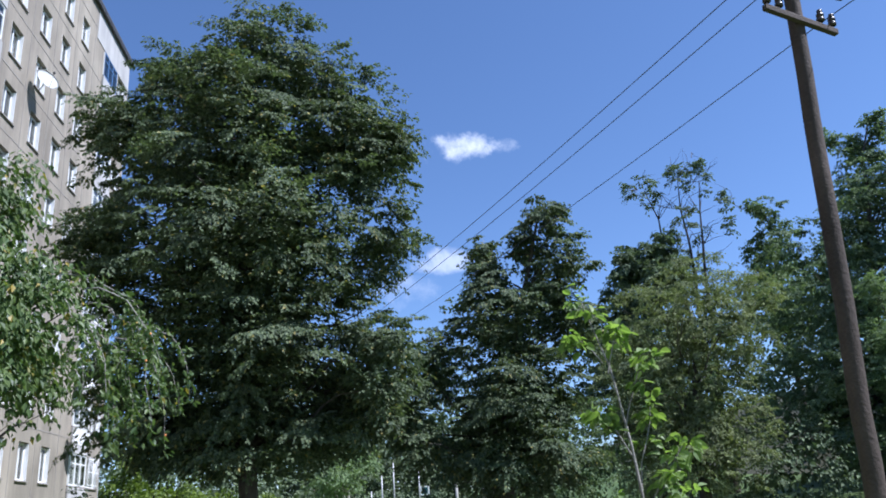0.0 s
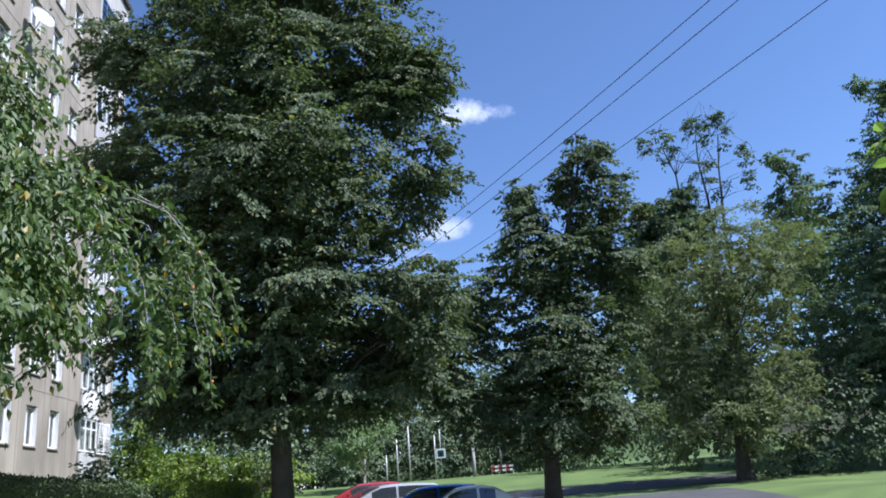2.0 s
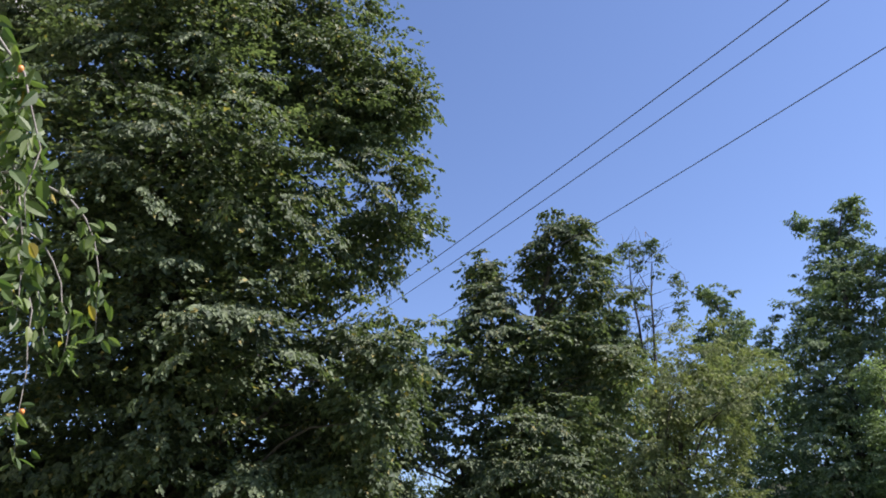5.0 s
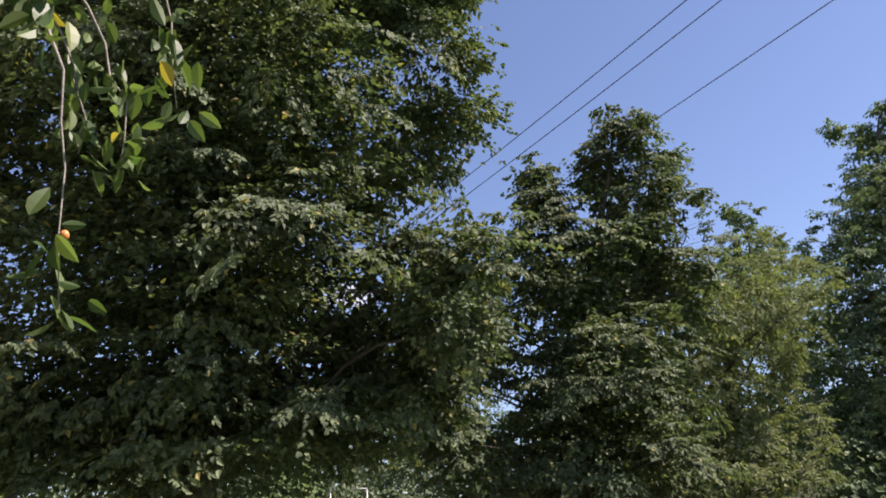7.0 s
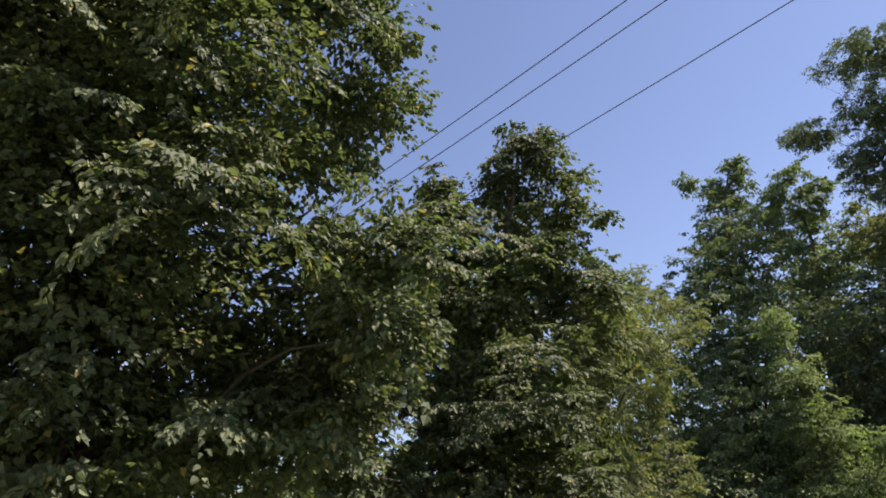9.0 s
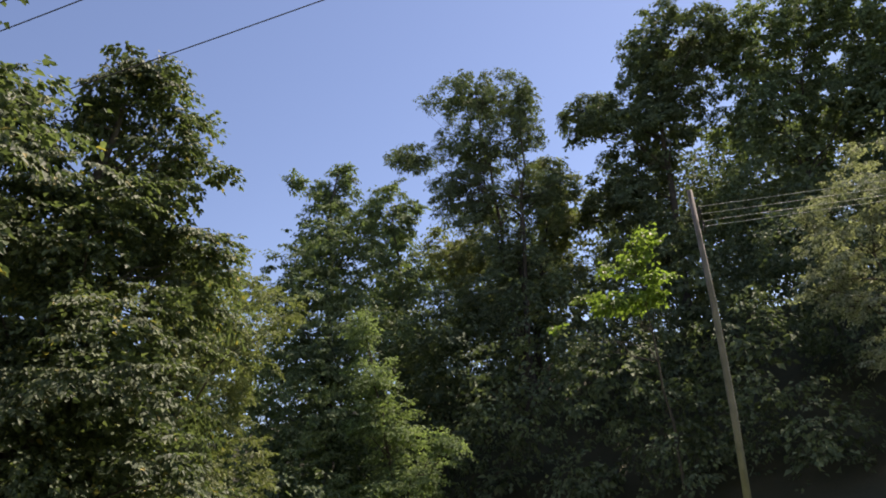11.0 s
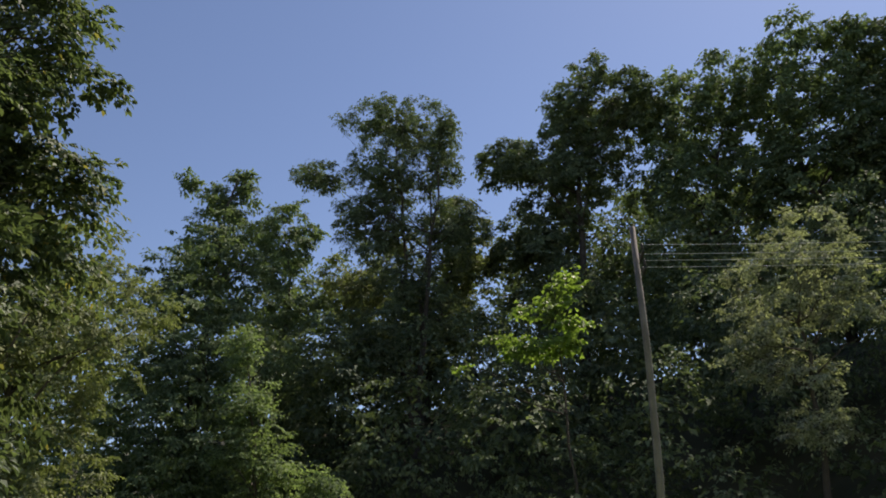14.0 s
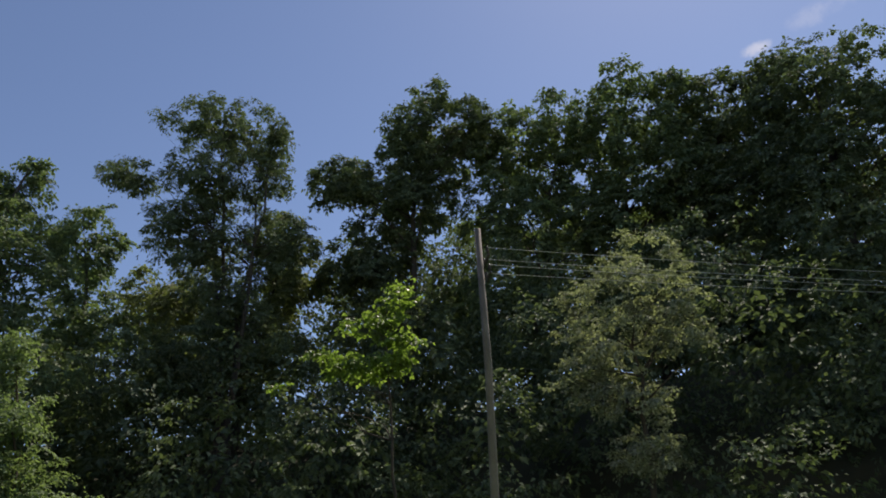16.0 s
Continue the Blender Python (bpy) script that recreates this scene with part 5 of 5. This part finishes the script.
def wire(a, b, sag, radius=0.008, mat="wire"):
    a, b = Vector(a), Vector(b)
    root_at = a.copy()
    pts = []
    for i in range(25):
        t = i / 24
        p = a.lerp(b, t) - root_at
        p.z -= 4 * sag * t * (1 - t)
        pts.append(p)
    ob = tube("overhead_wire", pts, [radius] * 25, mat, None, 5, caps=False)
    ob.matrix_world = Matrix.Translation(root_at)
    return tagged(ob, "thin dark overhead wire strung between poles" if mat == "wire" else "pale bare metal overhead wire by the wood", "wire", "overhead wires")


LINE = Vector((-0.37, 0.929, 0)).normalized()
ARM = Vector((LINE.y, -LINE.x, 0))


def build_pole_one():
    foot, top = Vector((4.99, 10.3, -0.3)), Vector((5.60, 10.25, 8.9))
    root = empty("utility_pole", Matrix.Translation(foot))
    pts = [(top - foot) * (i / 14) for i in range(15)]
    rng = random.Random(3)
    for p in pts[1:-1]:
        p.x += rng.uniform(-0.012, 0.012)
        p.y += rng.uniform(-0.012, 0.012)
    tube("post", pts, [0.128 - 0.024 * i / 14 for i in range(15)], "pole_wood", root, 16)
    ang = math.degrees(math.atan2(ARM.y, ARM.x))
    across = (top - foot) / (top.z - foot.z)
    # two crossarms: the lower one tilts a little, the upper one carries the outermost wire
    for z, half, tilt, pins in ((8.04, 0.66, 7.5, (-0.60, -0.38, 0.38, 0.60)), (8.62, 0.92, 0, ())):
        arm = part("crossarm", boxed(-half, -0.04, -0.045, half, 0.04, 0.045, bevel=0.01), "pole_wood", root, "dark weathered timber crossarm")
        arm.matrix_local = Matrix.Translation(across * z - LINE * 0.13 - ARM * 0.04) @ pose(0, 0, 0, 0, tilt, ang)
        for x in pins:
            insulator(arm, x, 0, 0.03, 1.15)
    tagged(root, "tall brown weathered wooden utility pole with two crossarms", "utility pole", "utility poles")
    for x, z, up in ((-0.86, 8.62, -0.07), (-0.60, 8.04, 0.33), (0.60, 8.04, 0.18)):
        a = foot + across * z - LINE * 0.13 + ARM * (x - 0.04) + Vector((0, 0, up))
        wire(a, a + LINE * 46 + Vector((0, 0, 2.2)), 0.69)
        wire(a, a - LINE * 42 + Vector((0, 0, 0.3)), 0.4)


TURN_LINE = Vector((-0.60, 0.80, 0))


def build_pole_two():
    foot = Vector((22.3, 23.98, -0.3))
    root = empty("utility_pole", Matrix.Translation(foot))
    tube("post", [(0, 0, 0), (0, -0.45, 3.9), (0, -0.78, 7.5), (0, -1.03, 11.6)], [0.125, 0.115, 0.105, 0.09], "pole_grey", root, 12)
    ang = math.degrees(math.atan2(ARM.y, ARM.x))
    for z, w in ((10.56, 0.5), (10.06, 0.4)):
        arm = part("crossarm", boxed(-w, -0.035, -0.035, w, 0.035, 0.035, bevel=0.006), "dark_steel", root)
        arm.matrix_local = Matrix.Translation((-LINE * 0.18) + Vector((0, -0.98, z))) @ pose(0, 0, 0, 0, 0, ang)
        for x in (-w + 0.08, w - 0.08):
            insulator(arm, x, 0, 0.03)
            a = foot + Vector((0, -0.98, z + 0.24)) - LINE * 0.18 + ARM * x
            wire(a, a - TURN_LINE * 40, 0.35, 0.009, "steel")
    tagged(root, "grey weathered wooden utility pole with short crossarms by the wood", "utility pole", "utility poles")


build_pole_one()
build_pole_two()


# ---- street furniture ----
def lamp_post(x, y, top, r, mat, label):
    z = float(height(x, y))
    root = empty("street_post", pose(x, y, z - 0.2))
    tube("post", [(0, 0, 0), (0, 0, (top - z) * 0.5), (0.01, 0, top - z + 0.2)], [r * 1.15, r, r * 0.75], mat, root, 10)
    part("cap", boxed(-r * 0.8, -r * 0.8, top - z + 0.2, r * 0.8, r * 0.8, top - z + 0.24, bevel=0.01), "dark_steel", root)
    tagged(root, label, "post", "street posts")


for x, y, top, r, mat in ((-1.95, 65.1, 4.75, 0.055, "steel"), (-4.9, 65.0, 4.65, 0.06, "steel"), (1.0, 65.1, 3.75, 0.13, "pole_concrete"), (-3.95, 65.0, 5.6, 0.06, "steel"), (-5.75, 64.9, 3.5, 0.06, "steel"),
                          (3.1, 65.0, 3.2, 0.06, "dark_steel")):
    lamp_post(x, y, top, r, mat, "slim grey street post beside the crossing")


def build_sign():
    x, y = -1.5, 64.9
    z = float(height(x, y))
    root = empty("road_sign", pose(x, y, z - 0.2))
    tube("post", [(0, 0, 0), (0, 0, 4.6)], [0.035, 0.035], "steel", root, 8)
    tube("arm", [(0, 0, 4.55), (-1.0, 0, 4.6)], [0.03, 0.03], "steel", root, 6)
    part("plate", boxed(-0.36, -0.07, 1.75, 0.36, -0.045, 2.47, bevel=0.004), "sign_white", root, "white square sign plate")
    part("field", boxed(-0.24, -0.078, 1.87, 0.24, -0.0705, 2.35), "sign_blue", root, "dark teal square field")
    bm = bmesh.new()
    vs = [bm.verts.new(p) for p in ((-0.14, -0.0815, 1.95), (0.14, -0.0815, 1.95), (0, -0.0815, 2.26))]
    bm.faces.new(vs)
    bmesh.ops.solidify(bm, geom=bm.faces[:], thickness=-0.003)
    part("triangle", bm, "sign_white", root, "white triangle symbol")
    tagged(root, "dark teal and white square crossing sign on a post", "road sign")


build_sign()


def build_barrier():
    x, y = 3.2, 65.6
    root = empty("barrier", pose(x, y, float(height(x, y))) @ Matrix.Diagonal((0.5, 1, 0.75, 1)))
    for k in range(4):
        part("post", boxed(-1.7 + k * 1.1, -0.04, -0.1, -1.62 + k * 1.1, 0.04, 0.95), "sign_white", root)
    for z in (0.30, 0.68):
        for k in range(6):
            part("board", boxed(-1.75 + k * 0.57, -0.07, z, -1.20 + k * 0.57, -0.042, z + 0.2), "sign_red" if k % 2 == 0 else "sign_white", root)
    tagged(root, "low red and white barrier on the far lawn", "barrier")


build_barrier()


# ---- cars ----
def grid_mesh(bm, points):
    """Faces over rows of points."""
    rows = [[bm.verts.new(p) for p in row] for row in points]
    for r0, r1 in zip(rows, rows[1:]):
        for i in range(len(r0) - 1):
            bm.faces.new((r0[i], r0[i + 1], r1[i + 1], r1[i]))
    return bm


def car(x, y, turn, paint, label, long=4.4, wide=1.74, tall=1.46, belt=0.92, kind="sedan"):
    """A car: a rounded lower body, a cabin under a curved roof line, set-in windows, lamps, mirrors and wheels."""
    root = empty("car", pose(x, y, float(height(x, y)) + 0.03, 0, 0, turn))
    h, w = long / 2, wide / 2
    # lower body: height of the upper edge along the length, from tail to nose
    if kind == "sedan":
        deck = [(-h, 0.78), (-h + 0.08, belt - 0.02), (-h + 0.5, belt + 0.05), (-0.9, belt + 0.03), (0.9, belt), (h - 0.9, belt - 0.06), (h - 0.3, belt - 0.16), (h - 0.06, 0.62), (h, 0.5)]
        top = [(-1.62, 0.0), (-1.3, 0.42), (-0.9, 0.84), (-0.5, 0.98), (-0.1, 1.0), (0.25, 0.93), (0.6, 0.62), (0.95, 0.22), (1.15, 0.0)]
    else:
        deck = [(-h, 0.80), (-h + 0.05, belt), (-h + 0.4, belt + 0.04), (-0.9, belt + 0.03), (1.0, belt), (h - 0.8, belt - 0.06), (h - 0.3, belt - 0.15), (h - 0.06, 0.64), (h, 0.5)]
        top = [(-h + 0.08, 0.0), (-h + 0.22, 0.5), (-h + 0.45, 0.86), (-1.1, 0.96), (-0.3, 1.0), (0.2, 0.94), (0.6, 0.64), (1.0, 0.24), (1.25, 0.0)]
    dx, dz = zip(*deck)
    tx, tz = zip(*top)

    def edge(px):
        return float(np.interp(px, dx, dz))

    def plan(px):
        """Half width: drawn in towards nose and tail."""
        return w * (1 - 0.16 * max(0.0, abs(px) / h - 0.7) ** 2 / 0.09)

    rows = []
    for px in np.linspace(-h, h, 33):
        e, pw = edge(px), plan(px)
        rows.append([(px, s * pw * a, 0.24 + (e - 0.24) * b) for s, a, b in
                     ((-1, 0.88, 0.0), (-1, 0.97, 0.15), (-1, 1.0, 0.5), (-1, 0.985, 0.78), (-1, 0.93, 0.95), (-1, 0.80, 1.0), (-1, 0.3, 1.02),
                      (1, 0.3, 1.02), (1, 0.80, 1.0), (1, 0.93, 0.95), (1, 0.985, 0.78), (1, 1.0, 0.5), (1, 0.97, 0.15), (1, 0.88, 0.0))])
    bm = grid_mesh(bmesh.new(), rows)
    for row in (rows[0], rows[-1]):
        bm.faces.new([bm.verts.new(p) for p in row])
    bmesh.ops.remove_doubles(bm, verts=bm.verts[:], dist=0.001)
    bmesh.ops.recalc_face_normals(bm, faces=bm.faces[:])
    part("body", bm, paint, root, smooth=True)

    def cabin(px, v, out=0.0):
        """A point on the cabin: px along, v across from -1 (near sill) over the roof to 1."""
        f = float(np.interp(px, tx, tz))
        rise, a = (tall - belt) * f, abs(v)
        roof_half, sill_half = (w - 0.10) - 0.17 * f, w - 0.085
        if a < 0.5:
            py, pz = roof_half * a / 0.5, belt + rise - 0.05 * f * (a / 0.5) ** 2
        else:
            q = (a - 0.5) / 0.5
            py, pz = roof_half + (sill_half - roof_half) * q ** 0.8, belt + (rise - 0.05 * f) * (1 - q)
        return (px, math.copysign(py + (out if a >= 0.5 else 0), v), pz + (out if a < 0.5 else 0) - 0.01)

    across = [-1, -0.92, -0.82, -0.7, -0.6, -0.52, -0.46, -0.36, -0.18, 0, 0.18, 0.36, 0.46, 0.52, 0.6, 0.7, 0.82, 0.92, 1]
    bm = grid_mesh(bmesh.new(), [[cabin(px, v) for v in across] for px in np.linspace(tx[0], tx[-1], 29)])
    bmesh.ops.recalc_face_normals(bm, faces=bm.faces[:])
    part("roof", bm, paint, root, smooth=True)

    def glazing(name, x0, x1, v0, v1):
        g = grid_mesh(bmesh.new(), [[cabin(px, v, 0.008) for v in np.linspace(v0, v1, 9)] for px in np.linspace(x0, x1, 9)])
        bmesh.ops.recalc_face_normals(g, faces=g.faces[:])
        part(name, g, "glass_dark", root, "dark tinted glass", smooth=True)
    glazing("windscreen", 0.28, tx[-1] - 0.06, -0.45, 0.45)
    glazing("rear_window", tx[0] + 0.06, tx[2] + 0.02, -0.44, 0.44)
    for s in (-1, 1):
        glazing("side_window", -0.32, 0.56, s * 0.54, s * 0.95)
        glazing("side_window", tx[2] + 0.02, -0.40, s * 0.54, s * 0.95)
        part("mirror", boxed(0.56, s * (w - 0.02), belt - 0.01, 0.72, s * (w + 0.15), belt + 0.12, bevel=0.03), paint, root)
        part("headlight", boxed(h - 0.30, s * (w - 0.50), 0.56, h - 0.05, s * (w - 0.20), 0.68, bevel=0.03), "glass_sky", root, "clear headlight")
        part("tail_light", boxed(-h - 0.005, s * (w - 0.46), 0.64, -h + 0.16, s * (w - 0.18), 0.79, bevel=0.02), "lamp_red", root, "red tail light")
        for wx in (-h + 0.80, h - 0.85):
            hub = empty("wheel", pose(wx, s * (w - 0.10), 0.31, 90, 0, 0))
            hub.parent = root
            prof = [(0.19, -0.09), (0.27, -0.10), (0.31, -0.07), (0.315, 0), (0.31, 0.07), (0.27, 0.10), (0.19, 0.09)]
            vs, fs = [], []
            for k in range(20):
                a = 2 * math.pi * k / 20
                vs += [(r * math.cos(a), r * math.sin(a), d) for r, d in prof]
            m = len(prof)
            for k in range(20):
                for i in range(m):
                    a, b = k * m + i, k * m + (i + 1) % m
                    c, d = ((k + 1) % 20) * m + (i + 1) % m, ((k + 1) % 20) * m + i
                    fs.append((a, b, c, d))
            raw("tyre", vs, fs, "rubber", hub, smooth=True, quads=True)
            bm = bmesh.new()
            bmesh.ops.create_cone(bm, cap_ends=True, segments=20, radius1=0.19, radius2=0.17, depth=0.15)
            part("rim", bm, "steel", hub)
    return tagged(root, label, "car", "parked cars")


car(-0.72, 28.2, 182, "car_white", "white sedan parked on the asphalt under the lindens")
car(-2.0, 30.5, 186, "car_blue", "blue hatchback parked beside a white sedan", 4.2, 1.74, 1.48, 0.95, "wagon")
car(-3.5, 32.6, 188, "car_silver", "silver hatchback parked in the row", 4.5, 1.78, 1.52, 0.98, "wagon")
car(-4.1, 34.8, 190, "car_maroon", "dark maroon hatchback parked in the row", 4.0, 1.72, 1.44, 0.94, "wagon")
car(-4.8, 37.0, 190, "car_red", "red hatchback parked at the end of the row", 3.9, 1.70, 1.48, 0.96, "wagon")
